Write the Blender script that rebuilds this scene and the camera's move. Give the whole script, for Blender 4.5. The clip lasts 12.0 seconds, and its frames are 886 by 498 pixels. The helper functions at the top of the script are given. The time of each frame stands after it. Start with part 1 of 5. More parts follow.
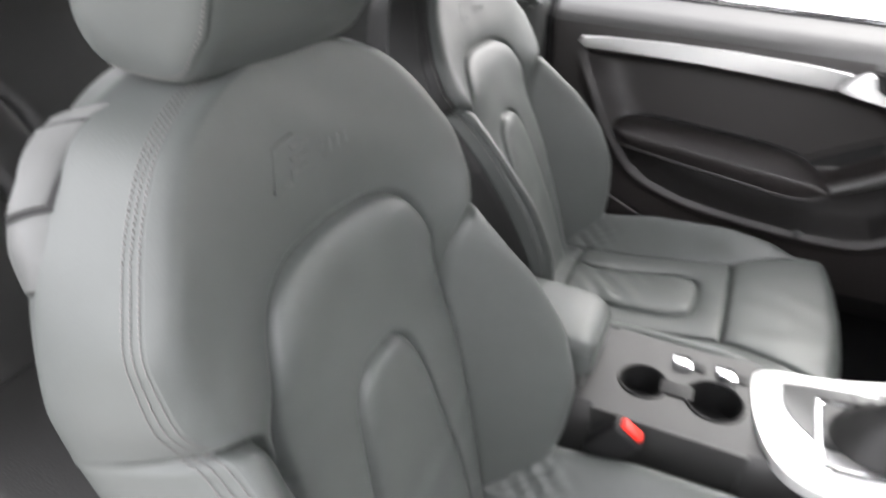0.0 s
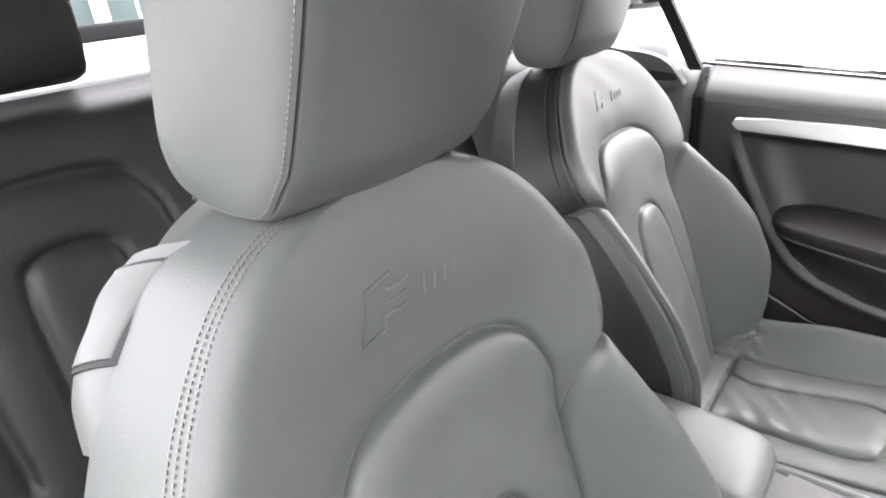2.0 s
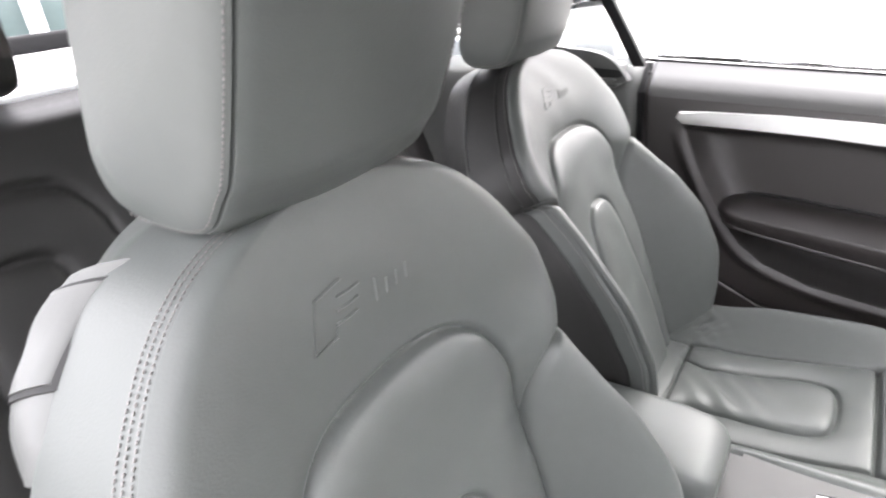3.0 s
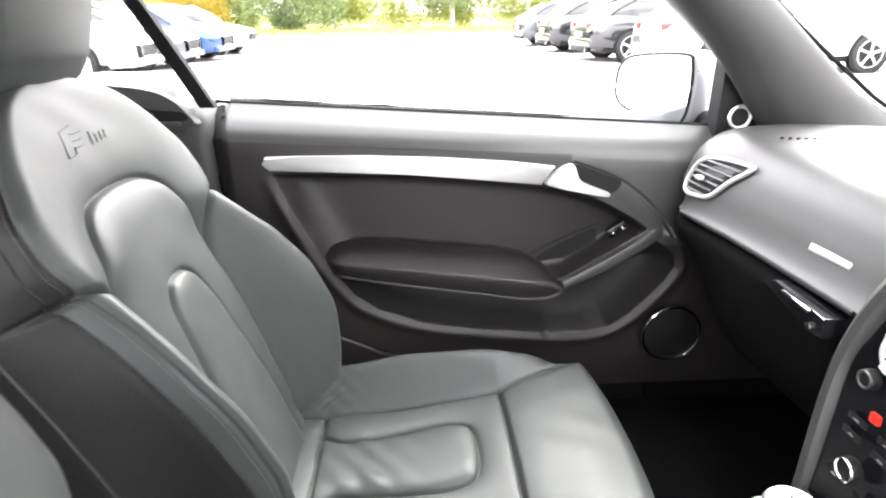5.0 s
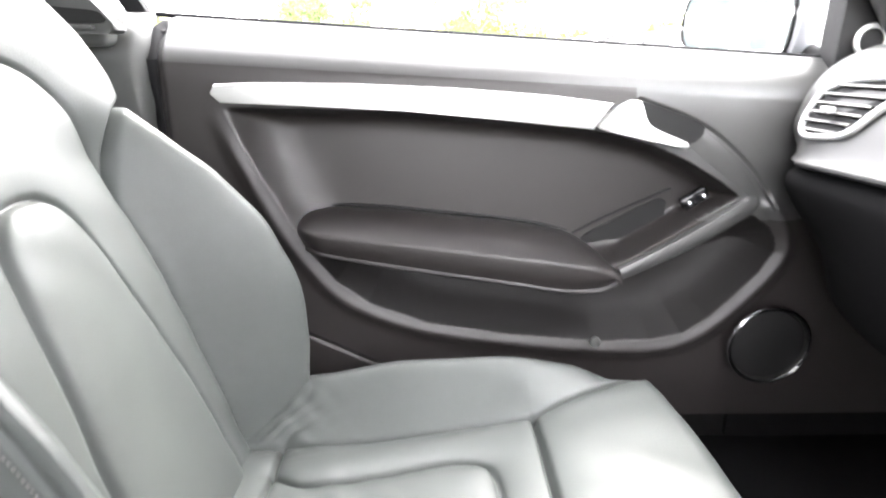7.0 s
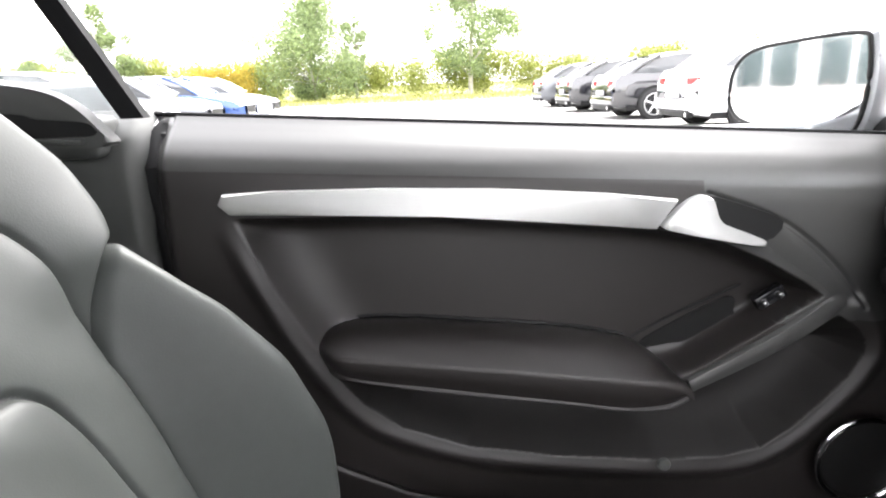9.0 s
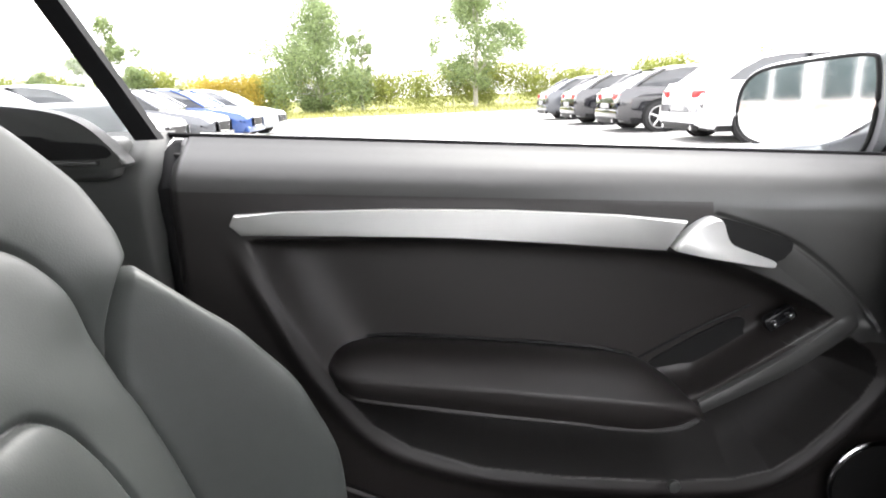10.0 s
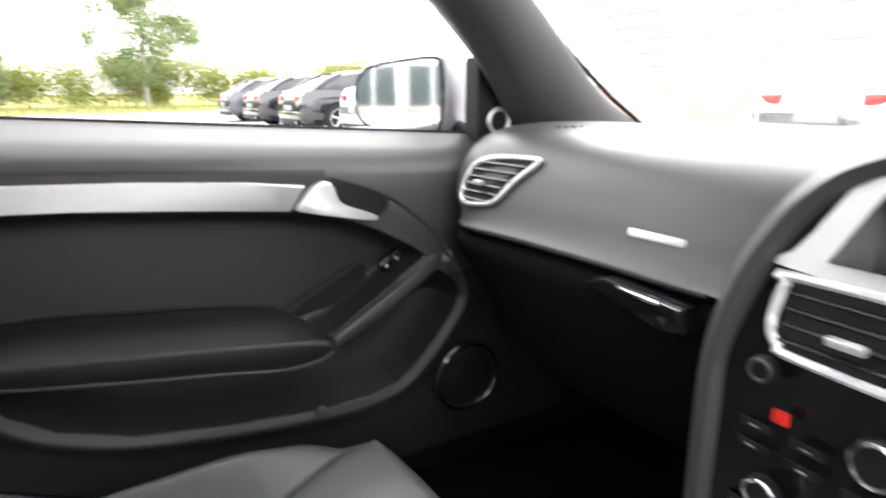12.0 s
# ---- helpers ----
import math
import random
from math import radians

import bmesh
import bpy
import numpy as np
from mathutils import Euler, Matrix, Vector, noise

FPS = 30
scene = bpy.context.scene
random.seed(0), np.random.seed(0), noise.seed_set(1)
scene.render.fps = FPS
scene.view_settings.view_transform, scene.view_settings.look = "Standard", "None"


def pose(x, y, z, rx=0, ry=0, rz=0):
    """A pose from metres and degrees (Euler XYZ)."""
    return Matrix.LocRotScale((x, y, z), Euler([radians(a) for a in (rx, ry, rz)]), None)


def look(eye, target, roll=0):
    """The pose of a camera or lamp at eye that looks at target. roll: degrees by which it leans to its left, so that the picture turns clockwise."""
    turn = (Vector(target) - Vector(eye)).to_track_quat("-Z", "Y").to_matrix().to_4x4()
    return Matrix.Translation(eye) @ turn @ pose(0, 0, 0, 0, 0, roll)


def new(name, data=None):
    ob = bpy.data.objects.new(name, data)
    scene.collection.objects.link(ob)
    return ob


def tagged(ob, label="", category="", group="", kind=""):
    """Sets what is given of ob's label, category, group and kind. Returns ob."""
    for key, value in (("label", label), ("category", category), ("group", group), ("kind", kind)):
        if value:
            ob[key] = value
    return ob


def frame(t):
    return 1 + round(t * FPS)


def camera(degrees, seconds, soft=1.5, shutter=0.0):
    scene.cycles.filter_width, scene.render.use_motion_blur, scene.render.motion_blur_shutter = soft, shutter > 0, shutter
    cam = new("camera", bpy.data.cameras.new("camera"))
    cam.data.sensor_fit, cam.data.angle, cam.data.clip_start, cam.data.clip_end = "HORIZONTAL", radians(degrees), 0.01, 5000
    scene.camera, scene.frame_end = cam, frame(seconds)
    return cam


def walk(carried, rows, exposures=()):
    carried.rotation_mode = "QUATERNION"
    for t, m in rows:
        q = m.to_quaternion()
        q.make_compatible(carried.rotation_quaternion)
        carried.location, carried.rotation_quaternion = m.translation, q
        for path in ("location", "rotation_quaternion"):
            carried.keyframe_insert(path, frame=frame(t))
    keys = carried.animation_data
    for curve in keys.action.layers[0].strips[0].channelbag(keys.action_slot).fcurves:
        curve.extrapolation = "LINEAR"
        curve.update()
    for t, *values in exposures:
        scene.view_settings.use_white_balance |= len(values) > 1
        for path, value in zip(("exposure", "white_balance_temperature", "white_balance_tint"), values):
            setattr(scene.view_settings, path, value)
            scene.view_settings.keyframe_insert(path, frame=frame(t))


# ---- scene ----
cam = camera(73.8, 12.0, 2.0, 0.5)
PATH = [
    (0, (0.451, -0.782, 1.178), (-0.316, 0.725, 0.111), -1.2),
    (0.5, (0.412, -0.705, 1.186), (-0.674, 0.715, 0.291), -3.6),
    (1, (0.4, -0.679, 1.186), (-0.743, 0.719, 0.327), -4.4),
    (1.5, (0.402, -0.679, 1.184), (-0.758, 0.707, 0.329), -4.8),
    (2, (0.403, -0.683, 1.189), (-0.771, 0.693, 0.335), -5.3),
    (2.5, (0.402, -0.68, 1.189), (-0.763, 0.704, 0.337), -5.3),
    (3, (0.41, -0.678, 1.19), (-0.66, 0.776, 0.329), -6.2),
    (3.5, (0.412, -0.679, 1.189), (-0.273, 0.976, 0.301), -5.5),
    (3.7, (0.419, -0.726, 1.27), (0.019, 0.977, 0.301), -1.9),
    (5.3, (0.377, -0.43, 1.081), (0.543, 1.429, 0.361), -0.4),
    (5.5, (0.37, -0.434, 1.076), (0.602, 1.397, 0.304), -0.1),
    (6, (0.326, -0.423, 1.006), (0.622, 1.412, 0.267), -1.6),
    (6.5, (0.388, -0.325, 0.876), (0.516, 1.554, 0.204), -5.6),
    (7, (0.41, -0.185, 0.888), (0.426, 1.713, 0.259), -0.4),
    (7.5, (0.393, -0.108, 0.943), (0.373, 1.788, 0.306), -0.7),
    (7.7, (0.403, -0.067, 0.954), (0.442, 1.842, 0.358), -2.3),
    (9.3, (0.35, -0.041, 0.979), (0.36, 1.891, 0.462), -2.2),
    (9.5, (0.349, -0.041, 0.984), (0.351, 1.895, 0.486), -2.0),
    (10, (0.351, -0.041, 0.984), (0.357, 1.894, 0.48), -2.3),
    (10.5, (0.347, -0.043, 0.987), (0.363, 1.899, 0.509), -2.4),
    (11, (0.349, -0.07, 0.987), (0.639, 1.852, 0.512), -3.8),
    (11.5, (0.382, -0.114, 0.985), (1.039, 1.712, 0.497), -2.6),
    (12, (0.407, -0.193, 0.956), (1.358, 1.488, 0.438), -0.5),
]
EXPOSURES = [(0, 2.15, 6500, 12), (0.5, 2.5, 6500, 13), (2, 2.75, 6500, 14), (3.5, 2.75, 6500, 14), (5.5, 2.8, 6500, 12), (6, 3.1, 6500, 12), (6.5, 3.4, 6500, 11), (7.5, 3.85, 6500, 13), (9.5, 2.0, 6500, 11), (10.5, 1.9, 6500, 11), (12, 1.8, 6500, 12)]
walk(cam, [(t, look(eye, target, roll)) for t, eye, target, roll in PATH], EXPOSURES)

# ---- world, sun, exposure ----
SUN_EL, SUN_AZ = radians(48), radians(24)
world = bpy.data.worlds.new("sky")
scene.world = world
world.use_nodes = True
wn = world.node_tree.nodes
sky = wn.new("ShaderNodeTexSky")
sky.sky_type, sky.sun_disc = "NISHITA", False
sky.sun_elevation, sky.sun_rotation = SUN_EL, SUN_AZ
sky.air_density, sky.dust_density, sky.ozone_density = 1.0, 4.0, 0.6
haze = wn.new("ShaderNodeMixRGB")
haze.inputs[0].default_value = 0.82
haze.inputs[2].default_value = (8.45, 8.3, 8.38, 1)
world.node_tree.links.new(sky.outputs[0], haze.inputs[1])
world.node_tree.links.new(haze.outputs[0], wn["Background"].inputs[0])
wn["Background"].inputs[1].default_value = 0.205
sun = new("sun", bpy.data.lights.new("sun", "SUN"))
sun.data.energy, sun.data.angle, sun.data.color = 1.1, radians(40), (0.97, 1.0, 0.975)
sun_way = Vector((math.sin(SUN_AZ) * math.cos(SUN_EL), math.cos(SUN_AZ) * math.cos(SUN_EL), math.sin(SUN_EL)))
sun.matrix_world = look(sun_way * 60, (0, 0, 0))


# ---- materials ----
def material(name, colour, rough=0.5, metal=0.0, grain=0.0, scale=400.0, vary=0.12, vscale=6.0, coat=0.0, spec=0.5, kind="noise", detail=3.0, sheen=0.0, island=0.0):
    """A node material: base colour with two scales of variation, and a fine bump in metres of relief."""
    m = bpy.data.materials.new(name)
    m.use_nodes = True
    nt = m.node_tree
    n, ln = nt.nodes, nt.links
    b = n["Principled BSDF"]
    b.inputs["Roughness"].default_value, b.inputs["Metallic"].default_value = rough, metal
    b.inputs["Coat Weight"].default_value = coat
    b.inputs["Specular IOR Level"].default_value = spec
    b.inputs["Sheen Weight"].default_value = sheen
    co = n.new("ShaderNodeTexCoord")
    big = n.new("ShaderNodeTexNoise")
    big.inputs["Scale"].default_value, big.inputs["Detail"].default_value = vscale, 5.0
    small = n.new("ShaderNodeTexNoise")
    small.inputs["Scale"].default_value, small.inputs["Detail"].default_value = vscale * 14, 3.0
    ln.new(co.outputs["Object"], big.inputs["Vector"])
    ln.new(co.outputs["Object"], small.inputs["Vector"])
    both = n.new("ShaderNodeMath")
    both.operation = "ADD"
    ln.new(big.outputs["Fac"], both.inputs[0])
    ln.new(small.outputs["Fac"], both.inputs[1])
    ramp = n.new("ShaderNodeMapRange")
    ramp.inputs["From Min"].default_value, ramp.inputs["From Max"].default_value = 0.6, 1.4
    ramp.inputs["To Min"].default_value, ramp.inputs["To Max"].default_value = 1 - vary, 1 + vary
    ln.new(both.outputs[0], ramp.inputs["Value"])
    factor = ramp.outputs[0]
    if island:
        geo = n.new("ShaderNodeNewGeometry")
        spread = n.new("ShaderNodeMapRange")
        spread.inputs["To Min"].default_value, spread.inputs["To Max"].default_value = 1 - island, 1 + island
        ln.new(geo.outputs["Random Per Island"], spread.inputs["Value"])
        times = n.new("ShaderNodeMath")
        times.operation = "MULTIPLY"
        ln.new(factor, times.inputs[0])
        ln.new(spread.outputs[0], times.inputs[1])
        factor = times.outputs[0]
    tint = n.new("ShaderNodeVectorMath")
    tint.operation = "SCALE"
    tint.inputs[0].default_value = colour
    ln.new(factor, tint.inputs["Scale"])
    ln.new(tint.outputs[0], b.inputs["Base Color"])
    rr = n.new("ShaderNodeMapRange")
    rr.inputs["To Min"].default_value, rr.inputs["To Max"].default_value = max(rough - 0.06, 0.02), min(rough + 0.06, 1)
    ln.new(small.outputs["Fac"], rr.inputs["Value"])
    ln.new(rr.outputs[0], b.inputs["Roughness"])
    if grain:
        if kind == "cells":
            tex = n.new("ShaderNodeTexVoronoi")
            tex.feature = "SMOOTH_F1"
            tex.inputs["Scale"].default_value = scale
            out = tex.outputs["Distance"]
        else:
            tex = n.new("ShaderNodeTexNoise")
            tex.inputs["Scale"].default_value, tex.inputs["Detail"].default_value = scale, detail
            out = tex.outputs["Fac"]
        if kind == "brushed":
            mp = n.new("ShaderNodeMapping")
            mp.inputs["Scale"].default_value = (0.03, 1, 1)
            ln.new(co.outputs["Object"], mp.inputs["Vector"])
            ln.new(mp.outputs[0], tex.inputs["Vector"])
        else:
            ln.new(co.outputs["Object"], tex.inputs["Vector"])
        bump = n.new("ShaderNodeBump")
        bump.inputs["Strength"].default_value, bump.inputs["Distance"].default_value = 1.0, grain
        ln.new(out, bump.inputs["Height"])
        ln.new(bump.outputs[0], b.inputs["Normal"])
    return m


def glassy(name, colour=(1, 1, 1), rough=0.0):
    m = bpy.data.materials.new(name)
    m.use_nodes = True
    b = m.node_tree.nodes["Principled BSDF"]
    b.inputs["Base Color"].default_value = (*colour, 1)
    b.inputs["Roughness"].default_value, b.inputs["Transmission Weight"].default_value, b.inputs["IOR"].default_value = rough, 1.0, 1.45
    return m


LEATHER = material("leather", (0.0620, 0.0675, 0.0645), 0.46, spec=0.45, grain=0.0001, scale=650, vary=0.06, vscale=5, kind="cells")
HEADLINER = material("dark roof cloth", (0.045, 0.044, 0.043), 0.9, grain=0.0006, scale=700, vary=0.1)
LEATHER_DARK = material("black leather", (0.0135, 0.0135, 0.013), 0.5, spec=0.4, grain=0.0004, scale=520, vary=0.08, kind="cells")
SHELL = material("seat shell cover", (0.016, 0.0165, 0.0165), 0.5, grain=0.0003, scale=600, vary=0.1, kind="cells")
THREAD = material("grey thread", (0.14, 0.132, 0.128), 0.7, vary=0.1, vscale=60)
SOFT = material("soft-touch plastic", (0.040, 0.040, 0.039), 0.41, spec=0.75, grain=0.0001, scale=900, vary=0.06, kind="cells")
PANEL = material("door fabric panel", (0.0175, 0.0150, 0.0145), 0.45, grain=0.0001, scale=900, vary=0.08, kind="cells")
# Darker copy of PANEL; the map pocket's shade is painted into its colour.
POCKET_SHADE = material("matt moulded plastic with shade painted in", (0.0122, 0.0110, 0.0107), 0.6, spec=0.3, grain=0.0001, scale=900, vary=0.08, kind="cells")
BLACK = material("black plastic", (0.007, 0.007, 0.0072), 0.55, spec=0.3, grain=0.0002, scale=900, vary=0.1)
# Blacker than real plastic: the shade under the dashboard is in the colour.
UNDERSIDE_SHADE = material("matt black plastic darkened for shade", (0.004, 0.004, 0.0042), 0.8, spec=0.06, grain=0.0002, scale=900, vary=0.1)
TRIM = material("dark trim plastic", (0.030, 0.030, 0.0295), 0.5, spec=0.4, grain=0.0001, scale=900, vary=0.08, kind="cells")
PLATE = material("satin grey plate", (0.08, 0.08, 0.079), 0.42, 0.1, vary=0.04)
KNOB = material("grey metal knob", (0.075, 0.075, 0.078), 0.40, 0.6, vary=0.04)
GLOSS = material("gloss black", (0.008, 0.008, 0.009), 0.12, vary=0.05)
RUBBER = material("rubber seal", (0.010, 0.010, 0.011), 0.75, spec=0.2, vary=0.1)
GREYCAP = material("grey trim plastic", (0.062, 0.064, 0.062), 0.45, grain=0.0002, scale=900, vary=0.05)
ALU = material("brushed aluminium", (0.72, 0.72, 0.71), 0.48, 1.0, grain=0.0002, scale=900, vary=0.03, kind="brushed")
ALU_PALE = material("satin silver trim", (0.70, 0.70, 0.69), 0.38, 0.55, vary=0.03)
CHROME = material("chrome", (0.85, 0.85, 0.86), 0.1, 1.0, vary=0.02)
CARPET = material("carpet", (0.007, 0.007, 0.0075), 0.95, spec=0.1, grain=0.003, scale=700, vary=0.25, vscale=20)
RED_LAMP = material("red plastic", (0.75, 0.03, 0.02), 0.35, vary=0.05)
LIGHTBAR = material("printed mark", (0.3, 0.3, 0.3), 0.5)
CAR_WHITE = material("white car paint", (0.78, 0.78, 0.79), 0.25, coat=0.6, vary=0.02)
CAR_SILVER = material("silver car paint", (0.52, 0.54, 0.56), 0.3, 0.5, coat=0.6, vary=0.03)
CAR_GREY = material("grey car paint", (0.10, 0.105, 0.115), 0.25, 0.3, coat=0.8, vary=0.03)
CAR_BLACK = material("black car paint", (0.012, 0.012, 0.015), 0.15, coat=1.0, spec=0.9, vary=0.03)
CAR_BLUE = material("blue car paint", (0.03, 0.075, 0.24), 0.22, 0.2, coat=0.8, vary=0.03)
CAR_GLASS = material("dark car glass", (0.10, 0.105, 0.11), 0.05, coat=1.0, spec=1.0, vary=0.03)
TYRE = material("tyre rubber", (0.02, 0.02, 0.02), 0.8, grain=0.001, scale=200)
RIM = material("alloy rim", (0.6, 0.6, 0.6), 0.3, 0.8)
TAIL = material("red tail lens", (0.6, 0.02, 0.02), 0.15, vary=0.05)
HEADLAMP = material("headlamp lens", (0.7, 0.72, 0.75), 0.08, vary=0.03)
ASPHALT = material("sunlit asphalt", (0.40, 0.395, 0.38), 0.9, grain=0.004, scale=120, vary=0.16, vscale=0.35)
GRASS = material("grass", (0.27, 0.27, 0.10), 0.95, spec=0.1, vary=0.3, vscale=0.5, island=0.3)
LEAF = material("tree leaves", (0.22, 0.28, 0.13), 0.6, vary=0.3, vscale=0.7, island=0.4)
LEAF_YELLOW = material("yellow bush leaves", (0.46, 0.36, 0.07), 0.6, vary=0.25, vscale=0.7, island=0.35)
LEAF_LIGHT = material("hedge leaves", (0.30, 0.33, 0.09), 0.7, vary=0.3, vscale=0.7, island=0.4)
for leafy in (LEAF, LEAF_YELLOW, LEAF_LIGHT):
    # light passes through leaves
    nt = leafy.node_tree
    bsdf, out = nt.nodes["Principled BSDF"], nt.nodes["Material Output"]
    thin, blend = nt.nodes.new("ShaderNodeBsdfTranslucent"), nt.nodes.new("ShaderNodeMixShader")
    nt.links.new(bsdf.inputs["Base Color"].links[0].from_socket, thin.inputs["Color"])
    blend.inputs[0].default_value = 0.5
    nt.links.new(bsdf.outputs[0], blend.inputs[1])
    nt.links.new(thin.outputs[0], blend.inputs[2])
    nt.links.new(blend.outputs[0], out.inputs["Surface"])
BARK = material("pale bark", (0.34, 0.32, 0.28), 0.9, grain=0.01, scale=20, vary=0.3, vscale=3)
CLAD = material("white cladding", (0.74, 0.75, 0.76), 0.5, vary=0.05, vscale=0.6)
JOINT = material("grey cladding joint", (0.30, 0.29, 0.29), 0.6, vary=0.08)
BRICK = material("pale red brick", (0.46, 0.36, 0.31), 0.85, grain=0.004, scale=60, vary=0.2, vscale=1.5)
FRAME_W = material("white window frame", (0.8, 0.8, 0.8), 0.4, vary=0.03)
B_GLASS = material("building glass", (0.05, 0.07, 0.07), 0.3, spec=0.25, vary=0.08, vscale=0.4)
MIRROR = material("mirror", (0.9, 0.91, 0.92), 0.015, 1.0, vary=0.0)
GLASS = glassy("clear glass", (0.97, 0.99, 0.98))


# ---- helpers of this scene ----
def mesh_of(name, verts, faces, mat, smooth=True):
    me = bpy.data.meshes.new(name)
    me.from_pydata([tuple(map(float, v)) for v in verts], [], [tuple(map(int, f)) for f in faces])
    me.materials.append(mat)
    if smooth:
        me.polygons.foreach_set("use_smooth", [True] * len(me.polygons))
    me.update()
    return me


def part(name, shape, mat, parent=None, label="", smooth=True):
    """Links a bmesh or a mesh as one object, under a thing or a part."""
    if isinstance(shape, bmesh.types.BMesh):
        me = bpy.data.meshes.new(name)
        bmesh.ops.recalc_face_normals(shape, faces=shape.faces[:])
        shape.to_mesh(me)
        shape.free()
        me.materials.append(mat)
        if smooth:
            me.polygons.foreach_set("use_smooth", [True] * len(me.polygons))
            me.set_sharp_from_angle(angle=radians(38))
    else:
        me = shape
    ob = new(name, me)
    if parent is not None:
        ob.parent = parent
    if label:
        tagged(ob, label)
    return ob


def thing(name, label, category, group="", kind="", at=(0, 0, 0)):
    ob = new(name)
    ob.location = at
    ob.empty_display_size = 0.1
    return tagged(ob, label, category, group, kind)


def sm(x, xs, ys):
    """Smooth curve through the given knots."""
    xs, ys = np.array(xs, float), np.array(ys, float)
    h, d = np.diff(xs), np.diff(ys) / np.diff(xs)
    s = np.zeros(len(xs))
    s[1:-1] = np.where(d[:-1] * d[1:] > 0, 2 * d[:-1] * d[1:] / (d[:-1] + d[1:] + 1e-12), 0)
    s[0], s[-1] = d[0], d[-1]
    x = np.clip(x, xs[0], xs[-1])
    i = np.clip(np.searchsorted(xs, x, side="right") - 1, 0, len(h) - 1)
    t = (x - xs[i]) / h[i]
    return (ys[i] * (1 + 2 * t) * (1 - t) ** 2 + s[i] * h[i] * t * (1 - t) ** 2 + ys[i + 1] * t * t * (3 - 2 * t) + s[i + 1] * h[i] * t * t * (t - 1))


def rounded(pts, n=8, closed=False):
    """A denser, rounded line through the points."""
    p = np.array(pts, float)
    out = []
    k = len(p)
    for i in range(k if closed else k - 1):
        a, b, c, d = (p[(i + j) % k] if closed else p[min(max(i + j, 0), k - 1)] for j in (-1, 0, 1, 2))
        for t in np.arange(n) / n:
            out.append(0.5 * (2 * b + (c - a) * t + (2 * a - 5 * b + 4 * c - d) * t * t + (3 * b - a - 3 * c + d) * t ** 3))
    if not closed:
        out.append(p[-1])
    return np.array(out)


def away(u, v, line):
    """Distance of the points (u, v) from a polyline."""
    best = np.full(u.shape, 9.0)
    for (x0, y0), (x1, y1) in zip(line[:-1], line[1:]):
        dx, dy = x1 - x0, y1 - y0
        t = np.clip(((u - x0) * dx + (v - y0) * dy) / (dx * dx + dy * dy + 1e-12), 0, 1)
        best = np.minimum(best, np.hypot(u - x0 - t * dx, v - y0 - t * dy))
    return best


def inside(u, v, poly):
    """Whether the points (u, v) lie in a polygon."""
    r = np.zeros(u.shape, bool)
    for (x0, y0), (x1, y1) in zip(poly, np.roll(poly, -1, 0)):
        cut = (y0 > v) != (y1 > v)
        r ^= cut & (u < (x1 - x0) * (v - y0) / (y1 - y0 + 1e-12) + x0)
    return r


def ease(x):
    x = np.clip(x, 0, 1)
    return x * x * (3 - 2 * x)


def grid_faces(n, m, flip=False):
    i, j = np.meshgrid(np.arange(n - 1), np.arange(m - 1), indexing="ij")
    a = (i * m + j).ravel()
    f = np.stack([a, a + 1, a + m + 1, a + m], 1)
    return f[:, ::-1] if flip else f


def sheet(name, grid, mat, mask=None, flip=False):
    """A mesh from a grid of places, all of it or the faces that the mask names; its shading runs on over the seams."""
    n, m = grid.shape[:2]
    f = grid_faces(n, m, flip)
    v = grid.reshape(-1, 3)
    if mask is None:
        return mesh_of(name, v, f, mat)
    du, dv = np.gradient(grid, axis=0), np.gradient(grid, axis=1)
    nor = np.cross(dv, du) if not flip else np.cross(du, dv)
    nor = nor / (np.linalg.norm(nor, axis=-1, keepdims=True) + 1e-12)
    f = f[mask.ravel()]
    used, f = np.unique(f, return_inverse=True)
    me = mesh_of(name, v[used], f.reshape(-1, 4), mat)
    # the same side as the faces
    p0 = me.polygons[0]
    keep = nor.reshape(-1, 3)[used]
    mean = np.mean([keep[k] for k in p0.vertices], axis=0)
    if mean @ np.array(p0.normal) < 0:
        keep = -keep
    me.normals_split_custom_set_from_vertices([tuple(map(float, k)) for k in keep])
    return me


def box(size, at=(0, 0, 0), bevel=0.0, seg=2, turn=(0, 0, 0)):
    bm = bmesh.new()
    bmesh.ops.create_cube(bm, size=1.0)
    bmesh.ops.scale(bm, vec=size, verts=bm.verts)
    if bevel:
        bmesh.ops.bevel(bm, geom=bm.edges[:], offset=bevel, segments=seg, affect="EDGES", profile=0.5)
    bmesh.ops.transform(bm, matrix=pose(*at, *turn), verts=bm.verts)
    return bm


def disc(radius, depth, at, axis=(0, 0, 1), seg=40, bevel=0.0, r2=None):
    bm = bmesh.new()
    bmesh.ops.create_cone(bm, cap_ends=True, segments=seg, radius1=radius, radius2=radius if r2 is None else r2, depth=depth)
    if bevel:
        rim = [e for e in bm.edges if abs(e.verts[0].co.z - e.verts[1].co.z) < 1e-6]
        bmesh.ops.bevel(bm, geom=rim, offset=bevel, segments=3, affect="EDGES", profile=0.5)
    q = Vector((0, 0, 1)).rotation_difference(Vector(axis)).to_matrix().to_4x4()
    bmesh.ops.transform(bm, matrix=Matrix.Translation(at) @ q, verts=bm.verts)
    return bm


